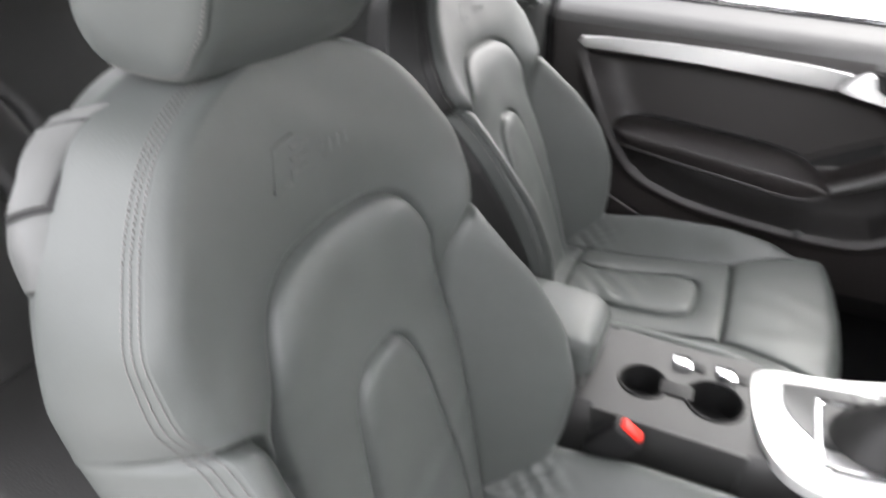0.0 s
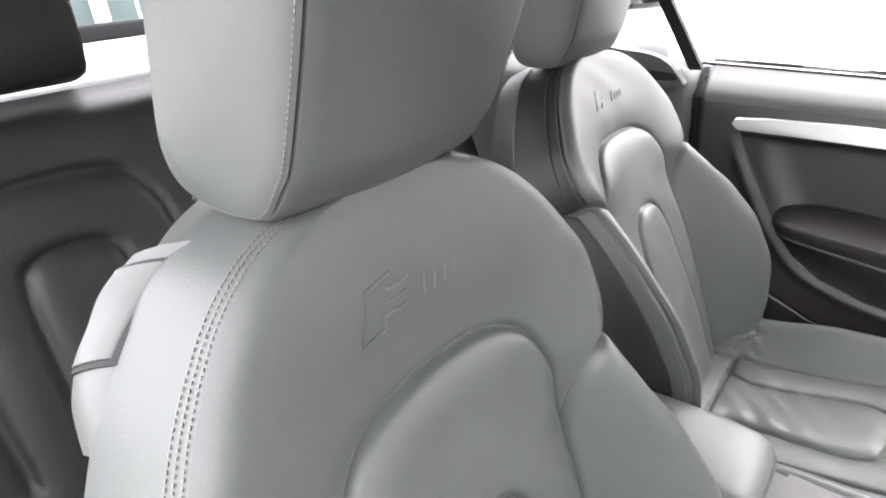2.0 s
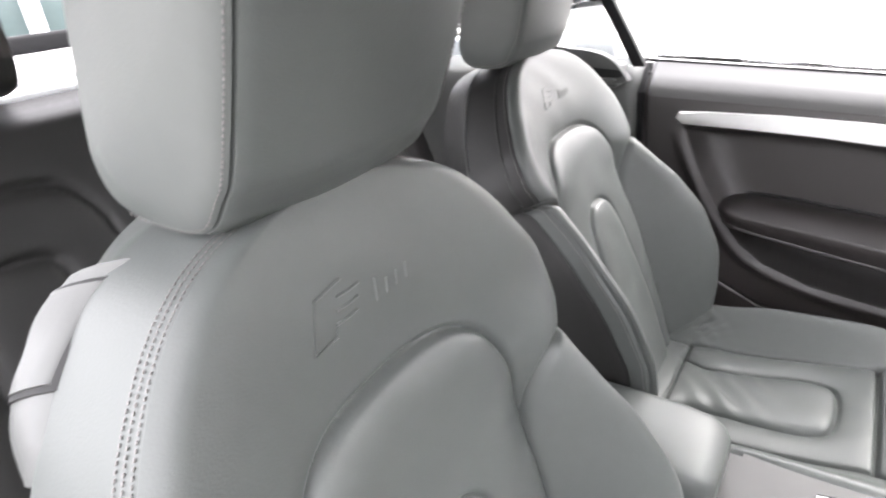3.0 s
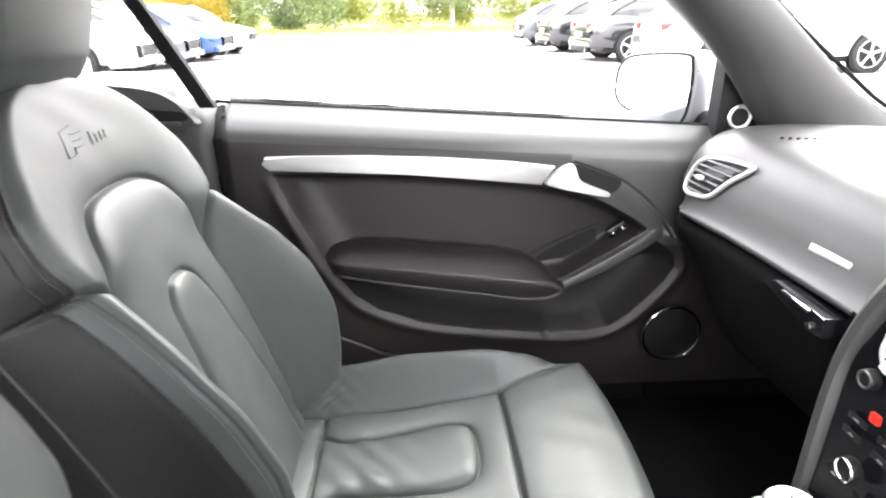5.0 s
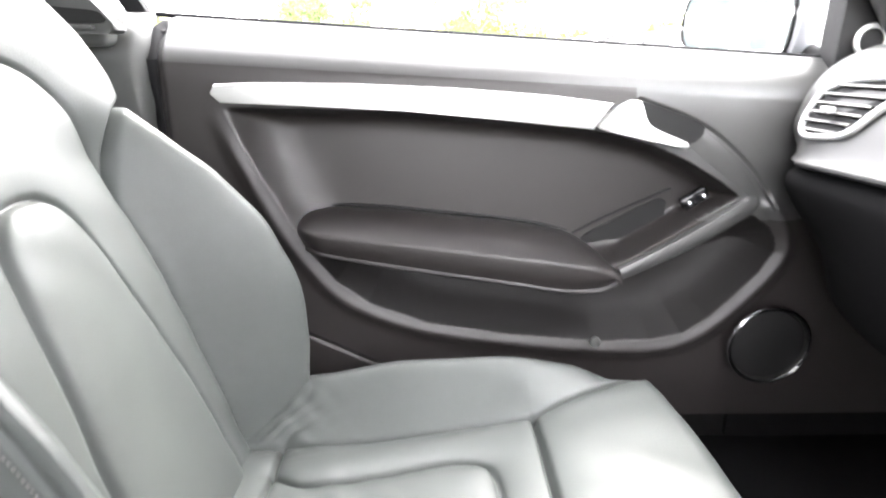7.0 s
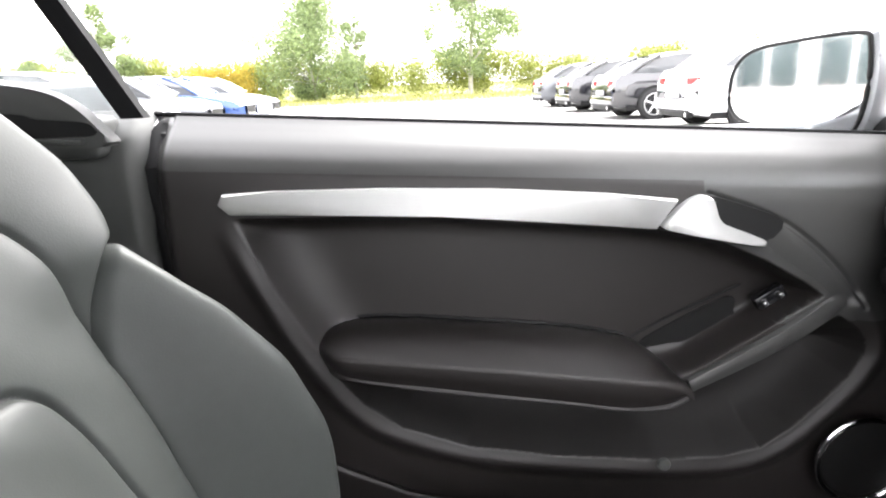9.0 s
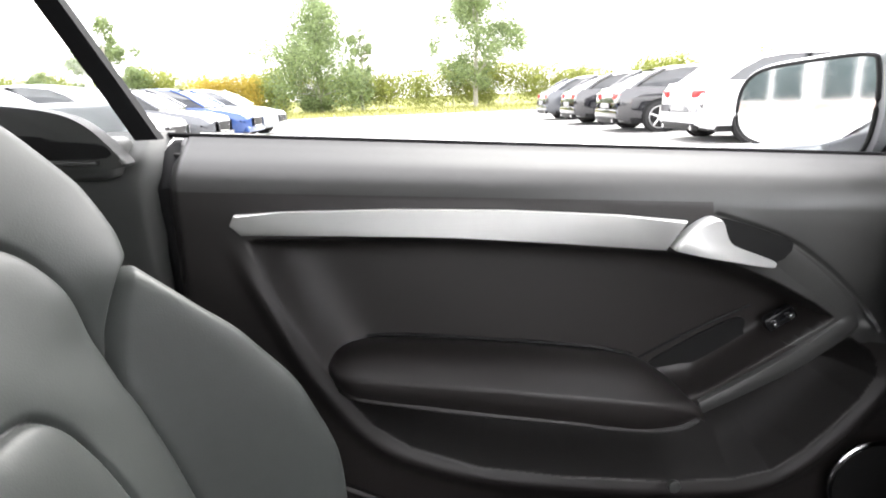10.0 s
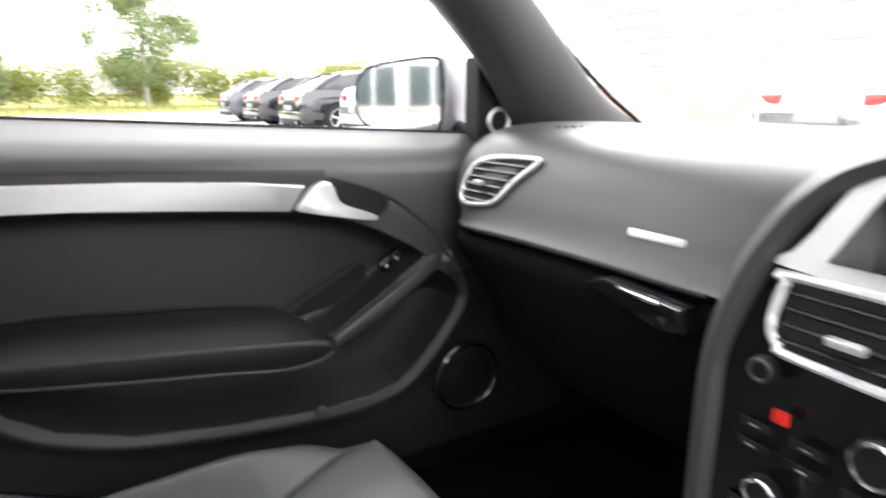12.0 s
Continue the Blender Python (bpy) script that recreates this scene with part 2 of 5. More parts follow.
def ring(radius, thick, at, axis=(0, 0, 1), seg=48, sides=10, flat=1.0):
    bm = bmesh.new()
    q = Matrix.Translation(at) @ Vector((0, 0, 1)).rotation_difference(Vector(axis)).to_matrix().to_4x4()
    rows = []
    for i in range(seg):
        a = 2 * math.pi * i / seg
        row = []
        for j in range(sides):
            b = 2 * math.pi * j / sides
            r = radius + thick * math.cos(b)
            row.append(bm.verts.new(q @ Vector((r * math.cos(a), r * math.sin(a), thick * flat * math.sin(b)))))
        rows.append(row)
    for i in range(seg):
        for j in range(sides):
            bm.faces.new((rows[i][j], rows[(i + 1) % seg][j], rows[(i + 1) % seg][(j + 1) % sides], rows[i][(j + 1) % sides]))
    return bm


def tube(line, radius, sides=8, closed=False, squash=1.0, up=(0, 0, 1)):
    """A tube along a line of places; radius may be a list."""
    bm = bmesh.new()
    p = [Vector(q) for q in line]
    k = len(p)
    rad = [float(v) for v in radius] if hasattr(radius, "__len__") else [radius] * k
    rows = []
    for i in range(k):
        a, b = p[(i - 1) % k] if closed or i else p[i], p[(i + 1) % k] if closed or i < k - 1 else p[i]
        d = (b - a).normalized()
        s = d.cross(Vector(up))
        s = s.normalized() if s.length > 1e-4 else d.orthogonal().normalized()
        t = s.cross(d)
        rows.append([bm.verts.new(p[i] + rad[i] * (math.cos(2 * math.pi * j / sides) * s + squash * math.sin(2 * math.pi * j / sides) * t)) for j in range(sides)])
    for i in range(k if closed else k - 1):
        r0, r1 = rows[i], rows[(i + 1) % k]
        for j in range(sides):
            bm.faces.new((r0[j], r0[(j + 1) % sides], r1[(j + 1) % sides], r1[j]))
    if not closed:
        bm.faces.new(rows[0][::-1])
        bm.faces.new(rows[-1])
    return bm


def loft(rings, cap=True):
    """A skin over closed rings of places."""
    bm = bmesh.new()
    rows = [[bm.verts.new(tuple(map(float, q))) for q in r] for r in rings]
    for r0, r1 in zip(rows[:-1], rows[1:]):
        k = len(r0)
        for j in range(k):
            bm.faces.new((r0[j], r0[(j + 1) % k], r1[(j + 1) % k], r1[j]))
    if cap:
        bm.faces.new(rows[0][::-1])
        bm.faces.new(rows[-1])
    return bm


def prism(outline, front, back, bevel=0.0, seg=2):
    """A plate: front and back map a point of the outline to a place."""
    bm = bmesh.new()
    f = [bm.verts.new(tuple(map(float, front(*q)))) for q in outline]
    g = [bm.verts.new(tuple(map(float, back(*q)))) for q in outline]
    k = len(f)
    top = bm.faces.new(f)
    bm.faces.new(g[::-1])
    for j in range(k):
        bm.faces.new((f[(j + 1) % k], f[j], g[j], g[(j + 1) % k]))
    if bevel:
        bmesh.ops.bevel(bm, geom=list(top.edges), offset=bevel, segments=seg, affect="EDGES", profile=0.5)
    return bm


def pellets(name, places, ways, length, radius, mat):
    """Many small stitches as one mesh."""
    verts, faces = [], []
    for p, d in zip(places, ways):
        d = np.array(d) / (np.linalg.norm(d) + 1e-9)
        s = np.cross(d, (0.31, 0.2, 0.93))
        s /= np.linalg.norm(s) + 1e-9
        t = np.cross(d, s)
        k = len(verts)
        for e, r in ((-1, 0.5), (-0.55, 1), (0.55, 1), (1, 0.5)):
            for c, w in ((1, 0), (0, 1), (-1, 0), (0, -1)):
                verts.append(p + d * e * length / 2 + (s * c + t * w) * radius * r)
        for r in range(3):
            for j in range(4):
                a, b = k + 4 * r + j, k + 4 * r + (j + 1) % 4
                faces.append((a, b, b + 4, a + 4))
    return mesh_of(name, verts, faces, mat)


# ---- ground and surroundings ----
def flat(x0, x1, y0, y1, z, mat, name, nx=2, ny=2):
    xs, ys = np.linspace(x0, x1, nx), np.linspace(y0, y1, ny)
    g = np.stack([*np.meshgrid(xs, ys, indexing="ij"), np.full((nx, ny), z)], -1)
    return sheet(name, g, mat, flip=True)


tagged(part("ground", flat(-900, 900, -900, 900, -0.02, GRASS, "ground"), GRASS), "flat pale green grassland reaching the horizon", "ground", kind="structure")
tagged(part("pavement", flat(-60, 60, -60, 30, 0.0, ASPHALT, "pavement"), ASPHALT), "pale grey asphalt of a car park in bright light", "car park", kind="structure")
kerb = part("kerb", box((120, 0.15, 0.12), (0, 30.07, 0.04), 0.02), CLAD)
tagged(kerb, "low pale concrete kerb between asphalt and grass", "kerb", kind="structure")


# ---- the door across the car ----
def door_top(x):
    return 0.945 - 0.067 * x


STRIP = rounded([(0.087, 0.836), (0.094, 0.849), (0.152, 0.8505), (0.294, 0.848), (0.436, 0.841), (0.579, 0.829), (0.664, 0.818), (0.638, 0.781), (0.508, 0.796), (0.364, 0.81), (0.221, 0.818), (0.1, 0.823)], 1, True)
RIM_LINE = rounded([(0.091, 0.80), (0.133, 0.704), (0.174, 0.62), (0.235, 0.536), (0.289, 0.496), (0.385, 0.459), (0.515, 0.436), (0.66, 0.421), (0.76, 0.42), (0.815, 0.433), (0.86, 0.464), (0.9, 0.505), (0.934, 0.547), (0.953, 0.584), (0.951, 0.615), (0.938, 0.642), (0.920, 0.664)], 5)
RECESS = np.array([(0.099, 0.816), (0.364, 0.808), (0.508, 0.794), (0.64, 0.779), (0.73, 0.757), (0.785, 0.732), (0.84, 0.700), (0.872, 0.677), (0.69, 0.568), (0.64, 0.56), (0.206, 0.612), (0.186, 0.638), (0.143, 0.72)])
POCKET = np.array([(0.205, 0.603), (0.64, 0.552), (0.70, 0.55), (0.874, 0.645), (0.896, 0.648), (0.922, 0.630), (0.935, 0.612), (0.938, 0.590), (0.920, 0.556), (0.887, 0.517), (0.849, 0.477), (0.808, 0.448), (0.755, 0.436), (0.66, 0.436), (0.515, 0.451), (0.39, 0.473), (0.297, 0.509), (0.247, 0.547)])
SWEEP = rounded([(0.706, 0.822), (0.76, 0.803), (0.806, 0.782), (0.845, 0.754), (0.878, 0.724), (0.905, 0.693), (0.925, 0.66)], 4)


def door_depth(x, z):
    """How far the door's inner face lies from the middle of the car."""
    t = door_top(x) - z
    y = sm(t, [0, 0.004, 0.012, 0.03, 0.05, 0.066, 0.09, 0.3, 0.5, 0.7], [0.765, 0.76, 0.748, 0.722, 0.703, 0.695, 0.6925, 0.688, 0.69, 0.70])
    rim = away(x, z, RIM_LINE)
    y = y - 0.008 * np.exp(-((rim / 0.013) ** 2)) * ease((0.83 - z) / 0.1)
    # a fine groove round the sweep over the grab handle, and one along the lower lining
    y = y + 0.004 * np.exp(-((away(x, z, SWEEP) / 0.0028) ** 2))
    y = y + 0.004 * np.exp(-((away(x, z, np.array([(0.16, 0.47), (0.30, 0.40), (0.42, 0.365)])) / 0.003) ** 2))
    # the recess falls away smoothly from each of its sides
    deep = 0.056 * inside(x, z, RECESS)
    for line, soft in ((RECESS[:8], 0.010), (RECESS[7:9], 0.006), (RECESS[8:11], 0.012), (np.vstack([RECESS[10:], RECESS[:1]]), 0.026)):
        deep = deep * (1 - np.exp(-((away(x, z, line) / soft) ** 1.3)))
    pocket = 0.070 * inside(x, z, POCKET) * (1 - np.exp(-((away(x, z, np.vstack([POCKET[3:], POCKET[:1]])) / 0.030) ** 1.25)))
    return np.where(z < 0.30, y, y + np.maximum(deep, pocket))


door = thing("door_1", "dark grey car door with aluminium strip and padded armrest", "car door", kind="structure")
xs, zs = np.linspace(0.006, 1.20, 500), np.linspace(0, 1, 330)
X, S = np.meshgrid(xs, zs, indexing="ij")
Zd = 0.29 + (door_top(X) - 0.29) * S
# rounded rear edge of the panel
Yd = door_depth(X, Zd) + 0.02 * ease((0.03 - X) / 0.024) ** 2
grid = np.stack([X, Yd, Zd], -1)
fx, fz = X[:-1, :-1] + 0.0016, Zd[:-1, :-1]
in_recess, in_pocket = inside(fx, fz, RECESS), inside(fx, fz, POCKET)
upper = (S[:-1, :-1] > 0.902) | (fx > 0.70) & (fz > 0.64) & ~in_recess & ~in_pocket
part("door_lining", sheet("door_lining", grid, SOFT, upper), SOFT, door, "soft grey padded door top")
part("trim_panel", sheet("trim_panel", grid, PANEL, in_recess), PANEL, door, "dark recessed fabric panel")
part("map_pocket", sheet("map_pocket", grid, POCKET_SHADE, in_pocket & ~in_recess), POCKET_SHADE, door, "map pocket with its shade painted into the plastic")
part("lower_lining", sheet("lower_lining", grid, PANEL, ~in_recess & ~in_pocket & ~upper), PANEL, door, "dark moulded door lining with a curved pocket rim")
skin = box((1.30, 0.03, 0.62), (0.56, 0.90, 0.58), 0.012, 3)
part("outer_skin", skin, CAR_SILVER, door, "silver painted outer skin")
part("inner_core", box((1.05, 0.10, 0.52), (0.53, 0.815, 0.56), 0.01), BLACK, door)
part("edge_filler", box((0.03, 0.05, 0.63), (-0.001, 0.768, 0.609), 0.004), BLACK, door)
part("sill_seal", tube([(x, 0.772, door_top(x) + 0.001) for x in np.linspace(-0.01, 1.08, 24)], 0.0035, 8), RUBBER, door, "black rubber window seal")
part("bright_moulding", box((1.10, 0.016, 0.012), (0.53, 0.895, 0.9), 0.004, 2, (0, 3.8, 0)), CHROME, door)

strip = prism(STRIP, lambda x, z: (x, 0.6815, z), lambda x, z: (x, 0.706, z), 0.0025, 2)
part("trim_strip", strip, ALU, door, "brushed aluminium strip")
# opening lever
LEVER = rounded([(0.645, 0.784), (0.655, 0.797), (0.668, 0.810), (0.682, 0.819), (0.692, 0.8225), (0.700, 0.821), (0.704, 0.814), (0.709, 0.800), (0.716, 0.790), (0.728, 0.782), (0.752, 0.772), (0.776, 0.762), (0.779, 0.757), (0.774, 0.753), (0.74, 0.759), (0.70, 0.769), (0.66, 0.778)], 2, True)
LC = LEVER.mean(0)


def lever_ring(s, y):
    return [(*(LC + (q - LC) * s)[:1], y - 0.008 * math.exp(-(((q[0] - 0.69) / 0.03) ** 2)), (LC + (q - LC) * s)[1]) for q in LEVER]


lever = loft([lever_ring(1, 0.70), lever_ring(1, 0.680), lever_ring(0.975, 0.6765), lever_ring(0.93, 0.675)])
part("door_handle", lever, ALU_PALE, door, "satin chrome opening lever")
hollow = prism(rounded([(0.700, 0.8205), (0.752, 0.806), (0.803, 0.783), (0.780, 0.757), (0.724, 0.778), (0.706, 0.796)], 3, True), lambda x, z: (x, 0.6875, z), lambda x, z: (x, 0.71, z))
part("handle_recess", hollow, BLACK, door)

# sweep and grab handle round the end of the recess
OUTER = rounded([(0.803, 0.781), (0.843, 0.752), (0.875, 0.722), (0.898, 0.695), (0.908, 0.676), (0.902, 0.657), (0.862, 0.630), (0.818, 0.603), (0.76, 0.573), (0.700, 0.545)], 4)
INNER_EDGE = rounded([(0.778, 0.757), (0.808, 0.727), (0.842, 0.700), (0.868, 0.681), (0.874, 0.677), (0.869, 0.671), (0.832, 0.646), (0.788, 0.619), (0.748, 0.596), (0.694, 0.566)], 4)
rings = []
for k, (o, i) in enumerate(zip(OUTER, INNER_EDGE)):
    u = k / (len(OUTER) - 1)
    rise = 0.001 + 0.009 * ease((u - 0.4) / 0.35)
    pr = [(0.0, 0.035), (0.02, 0.004), (0.12, 0.0005), (0.35, -0.001), (0.65, -0.001), (0.88, 0.001), (0.98, 0.006), (1.0, 0.035)]
    rings.append([(*(o + (i - o) * f)[:1], 0.6905 - rise + d, (o + (i - o) * f)[1]) for f, d in pr])
part("grab_handle", loft(rings), SOFT, door, "dark grey swept grab handle")
# Flush black plate stands in for the shade inside the pull hollow.
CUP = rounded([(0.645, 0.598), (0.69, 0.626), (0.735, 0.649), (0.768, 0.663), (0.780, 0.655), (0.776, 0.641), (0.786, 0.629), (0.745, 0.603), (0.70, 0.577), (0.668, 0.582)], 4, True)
part("pull_cup_shade", prism(CUP, lambda x, z: (x, 0.7405, z), lambda x, z: (x, 0.760, z), 0.001, 1), BLACK, door, "flat black plate for the shaded hollow behind the grab handle")
part("panel_seam", tube([(x, 0.7415, z) for x, z in rounded([(0.630, 0.606), (0.68, 0.633), (0.73, 0.656), (0.785, 0.680)], 5)], 0.0022, 6), BLACK, door)

# armrest
rings = []
for x in np.concatenate([np.linspace(0.184, 0.24, 18), np.linspace(0.25, 0.62, 30), np.linspace(0.63, 0.694, 16)]):
    q = np.array([x])
    zt = sm(q, [0.184, 0.20, 0.25, 0.438, 0.56, 0.622, 0.66, 0.694], [0.636, 0.650, 0.657, 0.641, 0.625, 0.610, 0.586, 0.556])[0]
    zm = sm(q, [0.184, 0.21, 0.328, 0.503, 0.62, 0.68, 0.694], [0.633, 0.634, 0.622, 0.598, 0.580, 0.564, 0.553])[0]
    zb = sm(q, [0.184, 0.207, 0.356, 0.508, 0.632, 0.665, 0.694], [0.626, 0.607, 0.577, 0.552, 0.534, 0.536, 0.550])[0]
    yi = 0.735 - 0.081 * math.sqrt(max(1 - (1 - min((x - 0.183) / 0.055, 1)) ** 2, 0.0)) + 0.006 * ease((x - 0.6) / 0.09)
    wide = 0.745 - yi
    pr = [(0.752, zt - 0.004), (yi + 0.80 * wide, zt), (yi + 0.5 * wide, zt * 0.7 + zm * 0.3 + 0.003), (yi + 0.12 * wide, zm + 0.005), (yi + 0.02 * wide, zm), (yi, zm - 0.006), (yi + 0.002, 0.5 * zm + 0.5 * zb), (yi + 0.010, zb + 0.003), (yi + 0.016, zb), (0.752, zb + 0.004)]
    rings.append([(x, y, z) for y, z in rounded(pr, 2)])
part("armrest", loft(rings), PANEL, door, "padded black leather armrest")
part("armrest_seam", tube([(x, 0.669 + 0.05 * max(0, (0.235 - x) / 0.05) ** 2, sm(np.array([x]), [0.2, 0.356, 0.508, 0.632, 0.665, 0.69], [0.603, 0.573, 0.549, 0.531, 0.533, 0.545])[0]) for x in np.linspace(0.2, 0.69, 50)], 0.0026, 6), PANEL, door)
part("armrest_crease", tube([(x, 0.742, sm(np.array([x]), [0.2, 0.25, 0.438, 0.56, 0.622], [0.651, 0.658, 0.642, 0.626, 0.611])[0]) for x in np.linspace(0.205, 0.62, 40)], 0.0028, 6), BLACK, door)
sw = part("window_switch", box((0.044, 0.016, 0.021), (0.815, 0.722, 0.668), 0.004, 2, (0, -32, 0)), GLOSS, door, "gloss black window switch block")
for d in (-0.010, 0.010):
    part("rocker", box((0.007, 0.012, 0.008), (0.815 + d, 0.712, 0.668 + d * 0.6), 0.002, 2, (0, -32, 0)), CHROME, sw)
# speaker
spk = part("speaker", disc(0.061, 0.012, (0.942, 0.672, 0.437), (0, -1, 0), 48, 0.004), BLACK, door, "round black speaker grille")
part("speaker_ring", ring(0.0645, 0.0035, (0.942, 0.664, 0.437), (0, -1, 0), 64, 8), CHROME, spk, "thin chrome ring")
part("reflector", disc(0.009, 0.008, (0.66, 0.664, 0.447), (0, -1, 0), 20, 0.002), GREYCAP, door)

# mirror sail with the small tweeter
SAIL = [(1.004, 0.842), (1.006, 1.014), (1.024, 1.009), (1.157, 0.889), (1.168, 0.835)]
part("mirror_sail", prism(SAIL, lambda x, z: (x, 0.732, z), lambda x, z: (x, 0.775, z), 0.006, 2), BLACK, door, "black triangular corner trim")
tw = part("tweeter", disc(0.0195, 0.012, (1.048, 0.731, 0.901), (0, -1, 0), 36, 0.003), BLACK, door)
part("tweeter_ring", ring(0.0215, 0.0042, (1.048, 0.726, 0.901), (0, -1, 0), 48, 8), ALU, tw, "silver tweeter ring")

# wing mirror
GLASS_A, GLASS_B = np.array([0.898, 1.035]), np.array([0.985, 0.825])


def mirror_place(u, z, back=0.0):
    """A place on the wing mirror: u across from its outer edge, and how far behind its face."""
    q = GLASS_A + (GLASS_B - GLASS_A) * u
    return (q[0] + 0.92 * back, q[1] + 0.39 * back, z)


FACE = rounded([(-0.02, 0.935), (0.02, 0.978), (0.18, 1.004), (0.55, 1.014), (0.93, 1.017), (1.0, 1.0), (1.02, 0.94), (0.98, 0.885), (0.86, 0.862), (0.55, 0.868), (0.15, 0.884), (0.01, 0.905)], 4, True)
FC = FACE.mean(0)
mir = part("wing_mirror", loft([[mirror_place(*(FC + (q - FC) * s), back) for q in FACE] for s, back in ((1.02, -0.004), (1.075, 0.0), (1.10, 0.012), (1.09, 0.04), (1.0, 0.08), (0.8, 0.115), (0.45, 0.135), (0.1, 0.14))]), CAR_SILVER, door, "pale silver wing mirror housing")
part("mirror_glass", prism(FACE, lambda u, z: mirror_place(u, z, -0.0065), lambda u, z: mirror_place(u, z, 0.002)), MIRROR, mir, "mirror glass")
part("mirror_rim", tube([mirror_place(u, z, -0.006) for u, z in FACE], 0.0035, 6, True), BLACK, mir)
part("mirror_arm", tube([(1.03, 0.77, 0.868), (1.03, 0.82, 0.872), (1.01, 0.88, 0.885)], [0.026, 0.022, 0.03], 12), BLACK, mir)

# ---- rear quarter: side panel, belt guide, quarter window ----
quarter = thing("wall_quarter", "grey rear side panel of the car behind the door", "side panel", kind="structure")
xs, zs = np.linspace(-0.95, -0.006, 90), np.linspace(0, 1, 70)
X, S = np.meshgrid(xs, zs, indexing="ij")
Zq = 0.29 + (0.952 - 0.03 * X - 0.29) * S
t = (0.952 - 0.03 * X) - Zq
Yq = sm(t, [0, 0.004, 0.012, 0.03, 0.05, 0.07, 0.3, 0.7], [0.76, 0.752, 0.738, 0.712, 0.70, 0.697, 0.70, 0.71]) + 0.03 * ease((X + 0.025) / 0.02) ** 2 - 0.05 * ease((-X - 0.3) / 0.5)
part("side_lining", sheet("side_lining", np.stack([X, Yq, Zq], -1), GREYCAP), GREYCAP, quarter)
part("outer_skin", box((1.5, 0.03, 0.75), (-0.87, 0.90, 0.62), 0.012, 3), CAR_SILVER, quarter)
part("door_seal", tube([(-0.001, 0.785, 0.925), (-0.002, 0.755, 0.915), (-0.002, 0.73, 0.88), (0.004, 0.724, 0.7), (0.004, 0.728, 0.3)], 0.016, 10), RUBBER, quarter, "black rubber door seal")
part("guide_mount", box((0.22, 0.07, 0.05), (-0.15, 0.705, 0.925), 0.01, 3), GREYCAP, quarter)
guide = thing("belt_guide", "grey plastic seat belt guide with a slot on the side panel", "belt guide")
GUIDE = rounded([(-0.26, 1.0), (-0.15, 0.992), (-0.085, 0.982), (-0.05, 0.965), (-0.022, 0.935), (-0.014, 0.918), (-0.06, 0.916), (-0.26, 0.922)], 4, True)
part("cover", prism(GUIDE, lambda x, z: (x, 0.652, z), lambda x, z: (x, 0.676, z), 0.006, 3), GREYCAP, guide)
SLOT = rounded([(-0.24, 0.962), (-0.117, 0.957), (-0.09, 0.950), (-0.04, 0.945), (-0.027, 0.939), (-0.028, 0.930), (-0.06, 0.929), (-0.24, 0.934)], 3, True)
part("slot", prism(SLOT, lambda x, z: (x, 0.6495, z), lambda x, z: (x, 0.67, z)), BLACK, guide, "dark belt slot")
part("slot_lip", box((0.19, 0.012, 0.006), (-0.135, 0.648, 0.926), 0.0025, 2, (0, 1.5, 0)), GREYCAP, guide)
qwin = thing("window_1", "raised rear quarter window with black front edge seal", "window", kind="structure")
part("edge_seal", loft([[(x + dx, y + dy, z) for dx, dy in ((0, -0.008), (0.028, -0.008), (0.028, 0.010), (0, 0.010))] for x, y, z in ((-0.016, 0.70, 0.945), (-0.05, 0.698, 1.01), (-0.098, 0.694, 1.10), (-0.172, 0.68, 1.24))]), RUBBER, qwin, "black rubber edge seal")
pane = part("pane", loft([[(x, y, z) for x, y in ((xa, ya), (-0.62, ya - 0.02), (-0.62, ya - 0.016), (xa, ya + 0.004))] for xa, ya, z in ((-0.012, 0.70, 0.945), (-0.098, 0.694, 1.10), (-0.172, 0.68, 1.24))]), GLASS, qwin, "clear side glass", False)
pane.visible_shadow = False
part("roof_cap", tube([(-0.172, 0.68, 1.245), (-0.62, 0.662, 1.22)], 0.008, 8), RUBBER, qwin)

# ---- windscreen frame ----
screen = thing("window_2", "raked windscreen with dark grey pillar trim", "windscreen", kind="structure")


def pillar(y0, side):
    rings = []
    for k in np.linspace(0, 1, 20):
        z = 0.85 + 0.47 * k
        x0 = sm(np.array([z]), [0.85, 0.90, 1.0, 1.1, 1.32], [1.12, 1.075, 0.985, 0.865, 0.56])[0]
        x1 = sm(np.array([z]), [0.85, 0.89, 0.95, 1.024, 1.104, 1.32], [1.50, 1.385, 1.265, 1.163, 1.056, 0.75])[0]
        y = y0 - 0.14 * max(k - 0.1, 0)
        w = x1 - x0
        pr = [(x0, y + 0.06), (x0 + 0.10 * w, y + 0.014), (x0 + 0.3 * w, y - 0.004), (x0 + 0.6 * w, y - 0.002), (x0 + 0.9 * w, y + 0.018), (x1, y + 0.045), (x1, y + 0.09), (x0 + 0.3 * w, y + 0.11)]
        rings.append([(px, side * py, z) for px, py in rounded(pr, 3, True)])
    return loft(rings)


